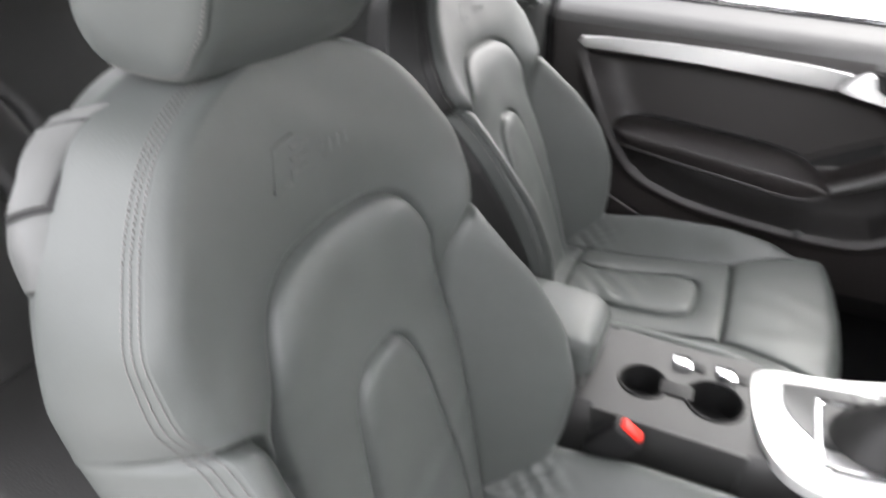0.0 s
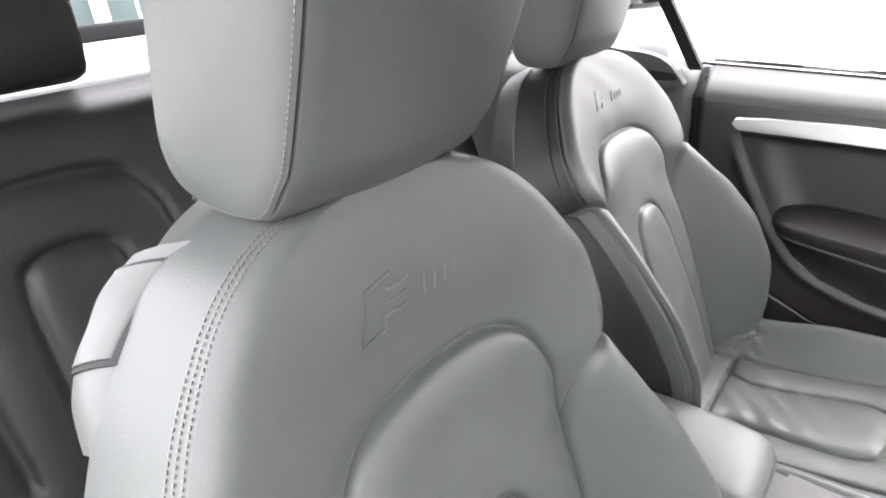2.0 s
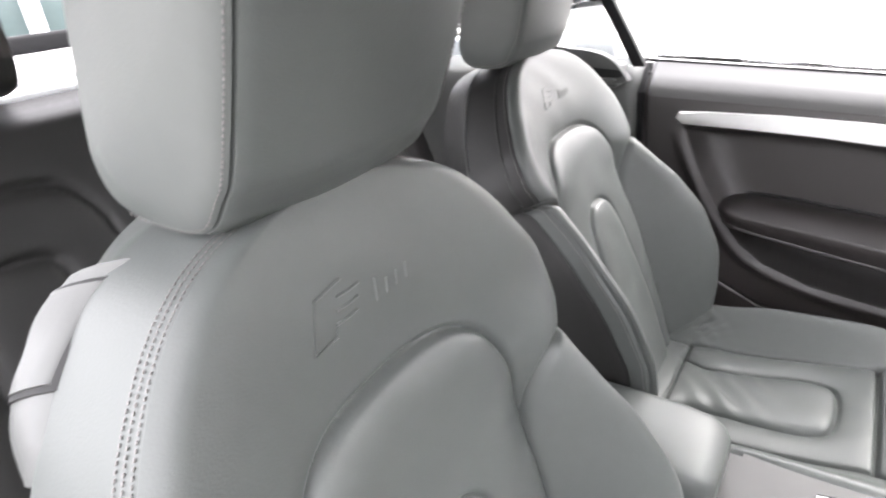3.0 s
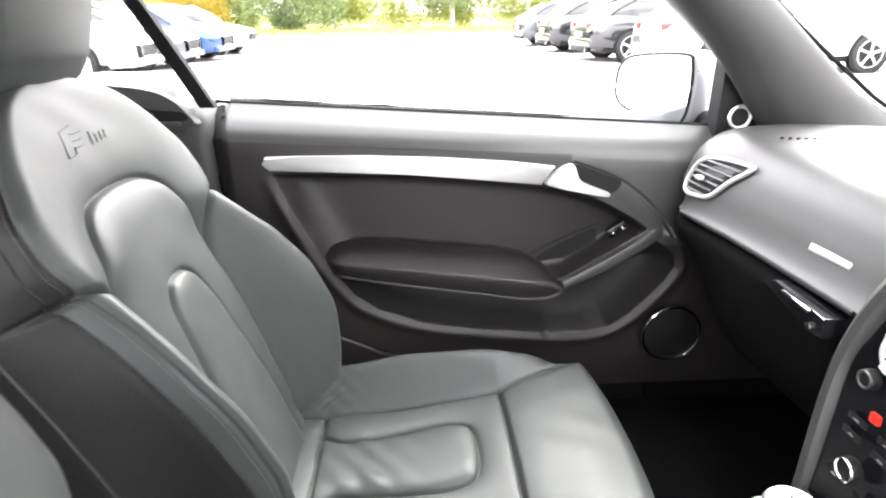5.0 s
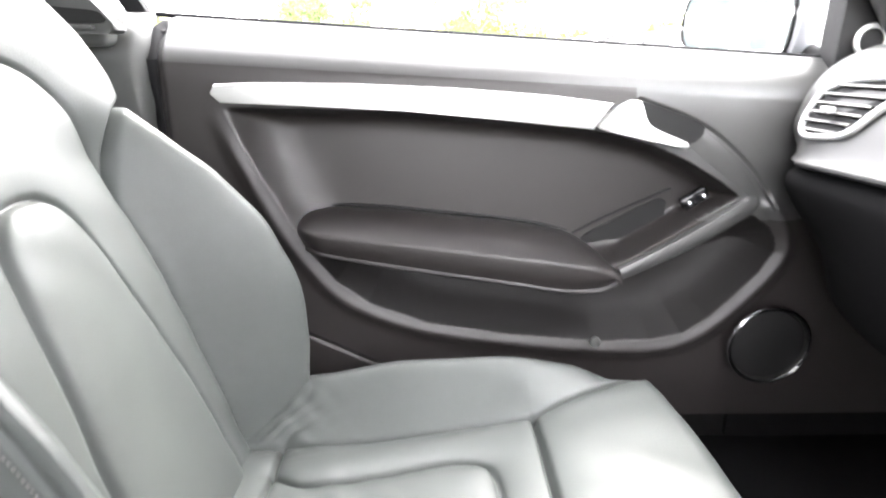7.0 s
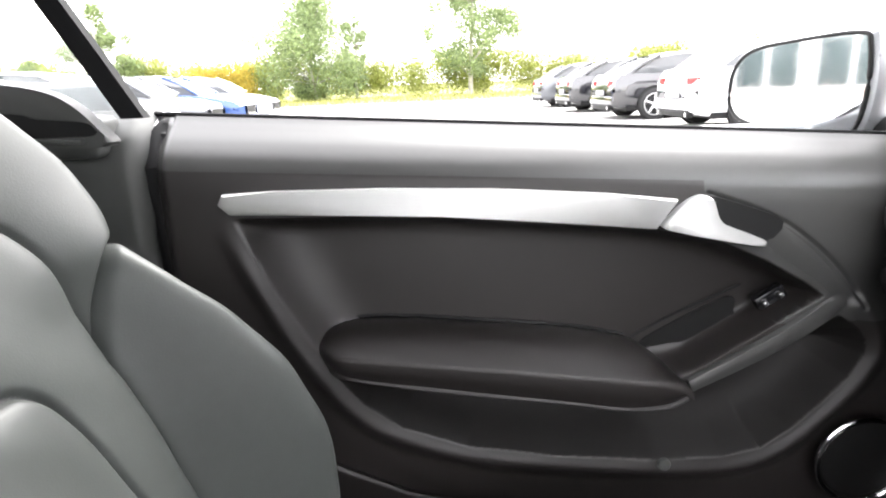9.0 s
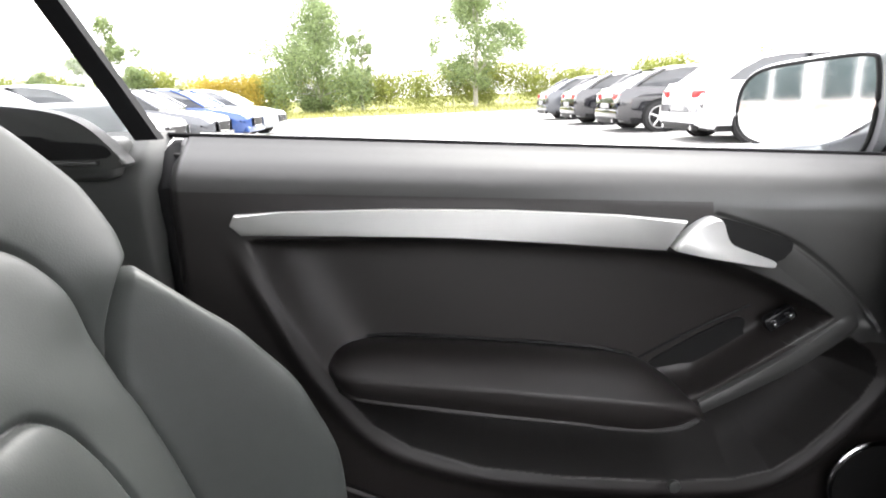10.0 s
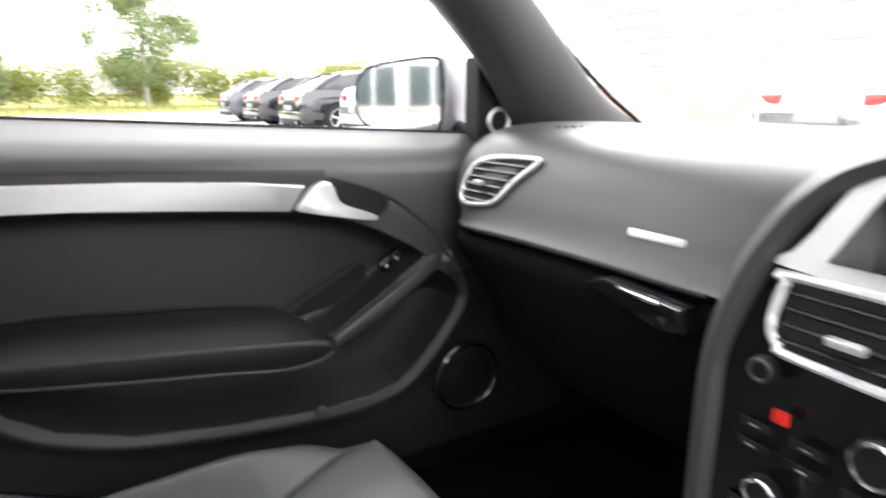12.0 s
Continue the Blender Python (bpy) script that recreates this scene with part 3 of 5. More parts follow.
part("pillar", pillar(0.672, 1), SOFT, screen, "dark grey windscreen pillar trim")
part("pillar", pillar(0.672, -1), SOFT, screen)
part("header_rail", box((0.13, 1.16, 0.035), (0.655, 0, 1.335), 0.012, 3, (0, 20, 0)), SOFT, screen)
part("screen_seal", tube([(1.39, 0.70, 0.886), (1.30, 0.70, 0.94), (1.175, 0.695, 1.03), (1.065, 0.685, 1.11), (0.76, 0.62, 1.325)], 0.0045, 8), RUBBER, screen, "black rubber edge of the windscreen")
pane = part("pane", loft([[(x, y, z) for x, y in ((1.53 - bow, -0.66), (1.60 - bow, 0), (1.53 - bow, 0.66), (1.535 - bow, 0.66), (1.605 - bow, 0), (1.535 - bow, -0.66))] for bow, z in ((0, 0.87), (0.78, 1.34))]), GLASS, screen, "clear windscreen glass", False)
pane.visible_shadow = False

# ---- dashboard ----
dash = thing("dashboard", "dark grey soft dashboard with silver trimmed vents", "dashboard")
PROFILE = [(1.56, 0.868), (1.40, 0.885), (1.22, 0.899), (1.10, 0.903), (1.03, 0.898), (0.992, 0.882), (0.967, 0.853), (0.951, 0.81), (0.940, 0.775), (0.932, 0.756), (0.924, 0.746)]
UNDER = [(0.926, 0.742), (0.934, 0.736), (0.92, 0.725), (0.915, 0.70), (0.925, 0.63), (0.945, 0.56), (0.98, 0.52), (1.10, 0.50), (1.2, 0.5)]


def dash_off(y):
    return sm(np.array([y]), [-0.8, -0.3, 0.0, 0.25, 0.45, 0.62, 0.665, 0.70, 0.735], [-0.03, 0.0, 0.02, 0.008, -0.008, -0.030, -0.027, -0.010, 0.04])[0]


def dash_grid(prof, y0, y1, n, k, away_by=0.0):
    p = rounded(prof, k)
    return np.stack([np.stack([p[:, 0] + (dash_off(y) + away_by * ease((abs(y) - 0.42) / 0.26) * ease((0.735 - p[:, 1]) / 0.14) + 0.04 * ease((abs(y) - 0.60) / 0.10) * ease((0.81 - p[:, 1]) / 0.07)) * ease((1.25 - p[:, 0]) / 0.3), np.full(len(p), y), p[:, 1] - 0.02 * ease((abs(y) - 0.62) / 0.1)], -1) for y in np.linspace(y0, y1, n)])


part("dash_top", sheet("dash_top", dash_grid(PROFILE, 0.735, -0.735, 90, 6), SOFT, flip=True), SOFT, dash, "dark grey soft dashboard top")
part("dash_lower", sheet("dash_lower", dash_grid(UNDER, 0.735, -0.735, 60, 5, 0.075), UNDERSIDE_SHADE, flip=True), UNDERSIDE_SHADE, dash, "black lower dashboard with its shade put into the colour")
part("dash_lip", tube([(0.9225 + dash_off(y), y, 0.7445 - 0.02 * ease((abs(y) - 0.62) / 0.1)) for y in np.linspace(0.60, 0.18, 40)], 0.004, 8), BLACK, dash)
endcap = [(x + dash_off(0.735), z - 0.02) for x, z in PROFILE[2:] + UNDER]
part("end_cap", prism(endcap, lambda x, z: (x + 0.06 * ease((0.74 - z) / 0.1), 0.732, z), lambda x, z: (x + 0.06 * ease((0.74 - z) / 0.1), 0.742, z)), BLACK, dash)
part("badge", box((0.006, 0.078, 0.011), (0.9525, 0.265, 0.788), 0.002, 2, (0, 18, 5)), ALU_PALE, dash, "small silver badge strip")


def at_dash(y, z, out=0.0):
    """A place on the dashboard's face."""
    p = rounded(PROFILE, 6)[::-1]
    x = np.interp(z, p[:60, 1], p[:60, 0]) + dash_off(y)
    return np.array([x - 0.94 * out, y, z + 0.34 * out])


VENT = rounded([(0.637, 0.785), (0.652, 0.806), (0.638, 0.846), (0.59, 0.866), (0.50, 0.871), (0.488, 0.865), (0.525, 0.832), (0.555, 0.798), (0.585, 0.788)], 5, True)
VENT = (VENT - VENT.mean(0)) * 0.9 + VENT.mean(0) - (0.012, -0.002)
vent = part("air_vent", prism(VENT, lambda y, z: at_dash(y, z - 0.012, 0.003), lambda y, z: at_dash(y, z - 0.012, -0.03)), BLACK, dash, "side air vent with black slats")
part("vent_frame", tube([at_dash(y, z - 0.012, 0.005) for y, z in VENT], 0.0045, 8, True), ALU_PALE, vent, "satin silver vent frame")
for k in range(6):
    z = 0.799 + 0.0115 * k
    ys = [y for y in np.linspace(0.48, 0.68, 80) if inside(np.array([y]), np.array([z]), VENT)[0]]
    if ys:
        a, b = at_dash(min(ys) + 0.008, z - 0.012, 0.006), at_dash(max(ys) - 0.008, z - 0.012, 0.006)
        part("slat", tube([a, b], 0.0042, 6, squash=0.5), SOFT, vent)
part("vent_tab", box((0.012, 0.016, 0.008), at_dash(0.585, 0.812, 0.012), 0.002), ALU_PALE, vent)
for k in range(9):
    x, y = 1.005 + 0.0115 * k, 0.513 - 0.0042 * k
    part("demister_slot", box((0.0065, 0.004, 0.004), (x + 0.004, y, 0.9015), 0.0008, 1, (0, 0, 20)), BLACK, dash)
glove = part("glovebox_handle", prism([(0.335, 0.722), (0.30, 0.738), (0.19, 0.732), (0.185, 0.706), (0.21, 0.70)], lambda y, z: (0.905, y, z), lambda y, z: (0.95, y, z), 0.004, 2), GLOSS, dash, "gloss black glovebox handle")
part("handle_trim", box((0.006, 0.058, 0.005), (0.901, 0.242, 0.7335), 0.002, 2, (3, 0, 3)), CHROME, glove)
part("lock", disc(0.005, 0.004, (0.902, 0.21, 0.712), (-1, 0, 0), 16), CHROME, glove)

# centre stack
stack = thing("centre_stack", "black centre console stack with silver vent and knobs", "centre stack")
COWL = rounded([(0.872, 0.112, 0.40), (0.880, 0.118, 0.54), (0.890, 0.126, 0.645), (0.900, 0.128, 0.715), (0.913, 0.112, 0.795), (0.928, 0.078, 0.858), (0.94, 0.033, 0.889), (0.945, -0.05, 0.900), (0.945, -0.20, 0.900)], 5)
rings = []
for k, q in enumerate(COWL):
    d = COWL[min(k + 1, len(COWL) - 1)] - COWL[max(k - 1, 0)]
    out = np.array([0, d[2], -d[1]]) / (math.hypot(d[1], d[2]) + 1e-9)
    rings.append([q + out * o + np.array([f, 0, 0]) for o, f in ((-0.004, 0.05), (-0.003, 0.008), (0.004, -0.004), (0.014, -0.006), (0.026, 0.004), (0.034, 0.03), (0.040, 0.075), (0.0, 0.08))])
part("cowl", loft(rings), SOFT, stack, "curved dark grey cowl edge")
face = [(0.952, 0.90), (0.928, 0.80), (0.905, 0.72), (0.892, 0.60), (0.880, 0.50), (0.874, 0.40)]


def on_stack(y, z, out=0.0):
    f = face[::-1]
    return np.array([np.interp(z, [q[1] for q in f], [q[0] for q in f]) - out, y, z])


outline = [(y - 0.002, z - 0.001) for x, y, z in COWL] + [(-0.20, 0.40)]
part("face_panel", prism(outline, lambda y, z: on_stack(y, z), lambda y, z: on_stack(y, z, -0.05)), GLOSS, stack, "gloss black control panel")
SHIFT = 0.022
bez = rounded([(0.118, 0.802), (0.112, 0.815), (0.075, 0.885), (0.05, 0.898), (-0.15, 0.898), (-0.15, 0.802)], 3, True)
screen_bezel = part("screen_bezel", prism(bez, lambda y, z: on_stack(y - SHIFT, z, 0.008), lambda y, z: on_stack(y - SHIFT, z, -0.02), 0.003, 2), ALU_PALE, stack, "silver display surround")
scr = [(0.083, 0.814), (0.052, 0.882), (-0.15, 0.886), (-0.15, 0.814)]
part("display", prism(scr, lambda y, z: on_stack(y - SHIFT, z, 0.0105), lambda y, z: on_stack(y - SHIFT, z, 0.0)), GLOSS, screen_bezel, "dark display glass")
part("display_mark", box((0.002, 0.02, 0.004), on_stack(0.02 - SHIFT, 0.872, 0.012)), RED_LAMP, screen_bezel)
cv = rounded([(0.104, 0.795), (0.113, 0.788), (0.115, 0.752), (0.104, 0.736), (0.08, 0.729), (-0.13, 0.728), (-0.14, 0.74), (-0.14, 0.785), (-0.13, 0.795)], 4, True)
cvent = part("air_vent", prism(cv, lambda y, z: on_stack(y - SHIFT, z, 0.003), lambda y, z: on_stack(y - SHIFT, z, -0.02)), BLACK, stack, "wide centre air vent")
part("vent_frame", tube([on_stack(y - SHIFT, z, 0.006) for y, z in cv], 0.0048, 8, True), ALU_PALE, cvent, "silver vent frame")
for k in range(4):
    part("slat", tube([on_stack(0.105 - SHIFT, 0.741 + 0.0135 * k, 0.006), on_stack(-0.14, 0.741 + 0.0135 * k, 0.006)], 0.0042, 6, squash=0.5), BLACK, cvent)
part("vent_tab", box((0.01, 0.03, 0.008), on_stack(0.05 - SHIFT, 0.755, 0.012), 0.002), ALU_PALE, cvent)
part("hazard_button", box((0.006, 0.014, 0.013), on_stack(0.066, 0.673, 0.003), 0.002), RED_LAMP, stack, "bright red button")
for y, z, r, ringed in ((0.087, 0.712, 0.012, False), (0.066, 0.601, 0.0155, True), (-0.014, 0.675, 0.02, True), (-0.11, 0.601, 0.0155, True)):
    kn = part("knob", disc(r, 0.014, on_stack(y, z, 0.008), (-1, 0, 0), 32, 0.003), BLACK, stack, "round control knob")
    part("knob_ring", ring(r - 0.0023, 0.0018, on_stack(y, z, 0.0150), (-1, 0, 0), 32, 8), CHROME if ringed else SOFT, kn)
for r, z in enumerate((0.694, 0.654, 0.634, 0.575)):
    for c in range(5):
        y = 0.088 - 0.047 * c
        if abs(y + 0.014) < 0.034 and 0.64 < z < 0.70 or abs(y - 0.066) < 0.03 and z > 0.66:
            continue
        b = part("button", box((0.0024, 0.030, 0.009), on_stack(y, z, 0.0005), 0.0011), BLACK, stack)
        part("button_mark", box((0.001, 0.008, 0.0016), on_stack(y, z, 0.0028)), LIGHTBAR, b)

# ---- floor, tunnel and console ----
tagged(part("floor", box((2.6, 1.5, 0.04), (0.25, 0, 0.20), 0.01), CARPET), "black carpeted car floor", "car floor", kind="structure")
tagged(part("wall_kick", box((0.75, 0.05, 0.56), (1.30, 0.745, 0.50), 0.01), CARPET), "black carpeted side wall of the footwell", "footwell wall", kind="structure")
tagged(part("wall_bulkhead", box((0.06, 1.56, 0.64), (1.36, 0, 0.50), 0.01, 2, (0, -10, 0)), CARPET), "black carpeted bulkhead under the dashboard", "bulkhead", kind="structure")
tagged(part("sill_near", box((2.3, 0.12, 0.2), (0.1, -0.80, 0.30), 0.02, 3), BLACK), "black door sill at the open door", "door sill", kind="structure")
tagged(part("sill_far", box((2.3, 0.10, 0.14), (0.1, 0.78, 0.27), 0.02, 3), BLACK), "black door sill under the closed door", "door sill", kind="structure")
console = thing("centre_console", "dark centre console with cup holders and silver gear surround", "centre console")
CZ = 0.476
prof = []
for x, w, z in ((-0.5, 0.10, 0.42), (0.1, 0.105, 0.45), (0.34, 0.108, CZ), (0.362, 0.108, CZ), (0.363, 0.108, CZ - 0.058), (0.580, 0.108, CZ - 0.058), (0.581, 0.108, CZ - 0.006), (0.70, 0.105, CZ + 0.010), (0.83, 0.115, CZ + 0.037), (0.88, 0.13, CZ + 0.05)):
    prof.append([(x, -w - 0.05, 0.22), (x, -w - 0.005, z - 0.05), (x, -w, z - 0.012), (x, -w + 0.012, z), (x, w - 0.012, z), (x, w, z - 0.012), (x, w + 0.005, z - 0.05), (x, w + 0.03, 0.22)])
part("console_body", loft(prof), TRIM, console, "dark grey console body")
SUR = rounded([(0.582, 0.06), (0.588, 0.082), (0.615, 0.09), (0.72, 0.092), (0.85, 0.098), (0.85, -0.15), (0.74, -0.15), (0.68, -0.145), (0.635, -0.128), (0.607, -0.09), (0.592, -0.045), (0.583, 0.01)], 3, True)


def cz(x):
    return np.interp(x, [0.34, 0.56, 0.70, 0.83, 0.88], [CZ, CZ - 0.006, CZ + 0.011, CZ + 0.038, CZ + 0.05])


surround = part("gear_surround", prism(SUR, lambda x, y: (x, y, cz(x) + 0.008), lambda x, y: (x, y, cz(x) - 0.01), 0.003, 2), ALU_PALE, console, "satin silver gear surround plate")
INN = rounded([(0.622, 0.055), (0.632, 0.066), (0.72, 0.070), (0.84, 0.074), (0.84, -0.105), (0.76, -0.10), (0.70, -0.078), (0.655, -0.036), (0.625, 0.01)], 3, True)
part("inner_plate", prism(INN, lambda x, y: (x, y, cz(x) + 0.0095), lambda x, y: (x, y, cz(x)), 0.002, 2), PLATE, surround, "grey inner plate")
part("gaiter_frame", tube([(x, y, cz(x) + 0.013) for x, y in rounded([(0.67, 0.02), (0.685, 0.033), (0.80, 0.033), (0.82, 0.02), (0.82, -0.085), (0.80, -0.10), (0.685, -0.10), (0.67, -0.085)], 4, True)], 0.005, 8, True), CHROME, surround)
plate = part("button_plate", box((0.085, 0.026, 0.004), (0.745, 0.050, cz(0.745) + 0.0105), 0.001, 1, (0, -12, 0)), SOFT, surround, "grey button strip")
for k in range(4):
    part("button_rib", box((0.002, 0.024, 0.002), (0.714 + 0.02 * k, 0.050, cz(0.714 + 0.02 * k) + 0.0132), 0.0005, 1), BLACK, plate)
lever = thing("gear_lever", "gear lever with silver capped round knob and leather gaiter", "gear lever", at=(0.735, -0.038, CZ + 0.026))
part("gaiter", loft([[(px * s + off, py * s, h) for px, py in ((math.cos(a) * 0.062, math.sin(a) * 0.058) for a in np.linspace(0, 2 * math.pi, 28, endpoint=False))] for s, h, off in ((1, 0.01, 0), (0.93, 0.022, 0), (0.74, 0.034, 0.0), (0.66, 0.046, 0), (0.42, 0.058, 0.002), (0.34, 0.07, 0.003), (0.2, 0.082, 0.004))]), LEATHER_DARK, lever, "black leather gaiter")
part("shaft", tube([(0.003, 0, 0.075), (0.004, 0, 0.12)], 0.0095, 16), CHROME, lever)
kb = part("knob", loft([[(0.004 + r * math.cos(a), r * math.sin(a), h) for a in np.linspace(0, 2 * math.pi, 36, endpoint=False)] for r, h in ((0.012, 0.070), (0.0125, 0.092), (0.0165, 0.108), (0.0215, 0.122), (0.0255, 0.138), (0.0268, 0.148), (0.0262, 0.155), (0.0245, 0.1585), (0.001, 0.159))]), KNOB, lever, "grey metal knob with flat silver cap")
part("knob_cap", loft([[(0.004 + r * math.cos(a), r * math.sin(a), h) for a in np.linspace(0, 2 * math.pi, 36, endpoint=False)] for r, h in ((0.0238, 0.157), (0.0236, 0.1598), (0.0226, 0.1612), (0.012, 0.1618), (0.001, 0.162))]), ALU_PALE, kb, "silver knob cap")
part("shift_mark", box((0.018, 0.0036, 0.0015), (0.004, 0.0, 0.1624)), BLACK, kb)
part("shift_mark", box((0.0036, 0.018, 0.0015), (0.006, 0.0, 0.1622)), BLACK, kb)
CUPS = ((0.422, -0.016, 0.036), (0.530, -0.014, 0.042))
tx, ty = np.meshgrid(np.linspace(0.36, 0.585, 226), np.linspace(-0.104, 0.104, 209), indexing="ij")
tray = np.stack([tx, ty, np.full(tx.shape, CZ + 0.0005)], -1)
solid = np.ones((225, 208), bool)
for x, y, r in CUPS:
    solid &= np.hypot(tx[:-1, :-1] + 0.0005 - x, ty[:-1, :-1] + 0.0005 - y) > r
part("cup_tray", sheet("cup_tray", tray, TRIM, solid, True), TRIM, console)
for x, y, r in CUPS:
    cup = part("cup_holder", loft([[(x + q * math.cos(a), y + q * math.sin(a), z) for a in np.linspace(0, 2 * math.pi, 40, endpoint=False)] for q, z in ((r + 0.002, CZ + 0.0015), (r - 0.001, CZ), (r - 0.003, CZ - 0.05), (0.002, CZ - 0.052))], cap=False), BLACK, console, "round black cup holder")
    part("cup_rim", ring(r + 0.001, 0.0028, (x, y, CZ + 0.001), (0, 0, 1), 48, 8), BLACK, cup)
for y in (-0.106, 0.106):
    part("tray_side", box((0.226, 0.006, 0.10), (0.472, y, CZ - 0.0495), 0.002, 2), TRIM, console)
part("cup_bridge", box((0.05, 0.03, 0.004), (0.474, -0.016, CZ + 0.002), 0.001), BLACK, console)
for x in (0.474, 0.542):
    part("switch_key", box((0.028, 0.030, 0.009), (x, 0.050, CZ + 0.005), 0.002, 2, (0, 0, 12)), CHROME, console, "bright metal switch key")
for x in (0.502, 0.566):
    part("switch_gap", box((0.018, 0.02, 0.003), (x, 0.052, CZ + 0.0022), 0.001), BLACK, console)
buckle = thing("belt_buckle", "seat belt buckle with bright red release button", "belt buckle")
part("buckle_body", box((0.05, 0.03, 0.075), (0.405, -0.165, 0.485), 0.008, 3, (0, 35, 0)), BLACK, buckle)
part("release_button", box((0.035, 0.018, 0.012), (0.428, -0.165, 0.517), 0.004, 3, (0, 35, 0)), RED_LAMP, buckle, "bright red release button")
arm = thing("console_armrest", "pale grey leather centre armrest between the seats", "armrest")
rings = []
for x, drop, narrow in ((-0.05, 0.02, 0.012), (-0.03, 0.004, 0.004), (0.0, 0, 0), (0.1, 0, 0), (0.2, 0, 0), (0.28, 0.001, 0.001), (0.315, 0.004, 0.004), (0.335, 0.011, 0.010), (0.345, 0.022, 0.02)):
    w = 0.080 - narrow
    pr = [(-w, 0.50), (-w - 0.001, 0.53), (-w + 0.001, 0.552 - drop), (-w + 0.008, 0.564 - drop), (-w + 0.02, 0.569 - drop), (0, 0.572 - drop), (w - 0.02, 0.569 - drop), (w - 0.008, 0.564 - drop), (w - 0.001, 0.552 - drop), (w + 0.001, 0.53), (w, 0.50)]
    rings.append([(x, y, z) for y, z in rounded(pr, 3)])
part("lid", loft(rings), LEATHER, arm)
part("lid_seam", tube([(0.343, y, 0.512) for y in np.linspace(-0.06, 0.06, 8)], 0.002, 6), BLACK, arm)
part("armrest_box", box((0.37, 0.15, 0.09), (0.15, 0, 0.462), 0.01, 3), SOFT, arm)

# ---- front seats ----
SEAT = {}


def recline(degrees):
    """Sets how far the seat back leans for the places worked out next."""
    t = radians(degrees)
    SEAT["out"], SEAT["up"] = np.array([math.cos(t), 0, math.sin(t)]), np.array([-math.sin(t), 0, math.cos(t)])


recline(20)
ARCH_R = [(0.0, 0.490), (0.056, 0.486), (0.094, 0.471), (0.119, 0.444), (0.135, 0.40), (0.144, 0.35), (0.147, 0.29), (0.148, 0.2), (0.15, 0.1), (0.15, -0.12)]
INNER_R = [(0.0, 0.345), (0.026, 0.341), (0.046, 0.323), (0.058, 0.29), (0.066, 0.24), (0.075, 0.18), (0.088, 0.1), (0.098, 0.0), (0.10, -0.12)]


def both_sides(right):
    r = rounded(right, 4)
    return np.vstack([r[::-1] * (-1, 1), r[1:]])


ARCH, INNER = both_sides(ARCH_R), both_sides(INNER_R)
NOTCH = rounded([(0.146, 0.312), (0.154, 0.338), (0.163, 0.368), (0.174, 0.392), (0.190, 0.407), (0.225, 0.418)], 4)
B_KNOTS = [-0.12, 0, 0.1, 0.2, 0.3, 0.36, 0.405, 0.45, 0.49, 0.54, 0.587, 0.614, 0.630, 0.636, 0.640]


def ridge_a(b):
    return sm(b, B_KNOTS, [0.205, 0.222, 0.231, 0.232, 0.222, 0.208, 0.204, 0.219, 0.217, 0.192, 0.156, 0.122, 0.085, 0.055, 0.012])


def rear_a(b):
    """Half the width of the seat back at its rear edge."""
    return sm(b, B_KNOTS, [0.215, 0.238, 0.246, 0.248, 0.247, 0.247, 0.247, 0.245, 0.234, 0.206, 0.162, 0.127, 0.090, 0.060, 0.015])


def ridge_c(b):
    return sm(b, [-0.12, 0, 0.05, 0.13, 0.2, 0.29, 0.35, 0.40, 0.45, 0.52, 0.58, 0.61, 0.64], [0.01, 0.05, 0.07, 0.09, 0.086, 0.06, 0.033, 0.007, -0.008, -0.018, -0.029, -0.035, -0.046])


def mid_c(b):
    return sm(b, [-0.12, 0, 0.1, 0.25, 0.34, 0.42, 0.5, 0.58, 0.615, 0.64], [-0.05, -0.042, -0.035, -0.03, -0.032, -0.034, -0.036, -0.039, -0.041, -0.046])


def arch_w(b):
    r = rounded(ARCH_R, 6)[::-1]
    return np.interp(b, r[:, 1], r[:, 0])


def back_place(a, b, c):
    """A place on the seat back: across, up along it, and out of it."""
    return np.array([0, 0, 0]) + np.asarray(a)[..., None] * np.array([0, 1, 0]) + np.asarray(b)[..., None] * SEAT["up"] + np.asarray(c)[..., None] * SEAT["out"]


def back_front(a, b):
    o, w = ridge_a(b), arch_w(b)
    k = np.clip((np.abs(a) - w) / np.maximum(o - w, 0.02), 0, 1)
    low = ease((0.46 - b) / 0.1)
    c = mid_c(b) + (ridge_c(b) - mid_c(b)) * ((1 - low) * ease(np.abs(a) / np.maximum(o, 0.02)) ** 1.5 + low * (0.35 * k + 0.65 * ease(k)))
    c = c - 0.010 * np.clip((np.abs(a) - (o - 0.026)) / 0.026, 0, 1) ** 2.2
    d1, d2 = away(a, b, ARCH), away(a, b, INNER)
    d3 = np.minimum(away(a, b, NOTCH), away(-a, b, NOTCH))
    d = np.minimum(np.minimum(d1, d2), d3)
    in1, in2 = inside(a, b, ARCH), inside(a, b, INNER)
    c = c + np.where(in1, 0.013 * (1 - np.exp(-d1 / 0.012)), 0.012 * (1 - np.exp(-d1 / 0.035))) - 0.003
    c = c + np.where(in2, 0.010 * (1 - np.exp(-d2 / 0.010)), 0.004 * (1 - np.exp(-d2 / 0.02))) - 0.001
    c = c + 0.007 * (1 - np.exp(-d3 / 0.012)) - 0.006 * np.exp(-((d / 0.0036) ** 2)) - 0.008 * np.exp(-((d3 / 0.004) ** 2))
    wave = np.sin(a * 37 + 3 * np.sin(b * 21)) * np.sin(b * 29 + 2 * np.sin(a * 17))
    return c + 0.0009 * wave


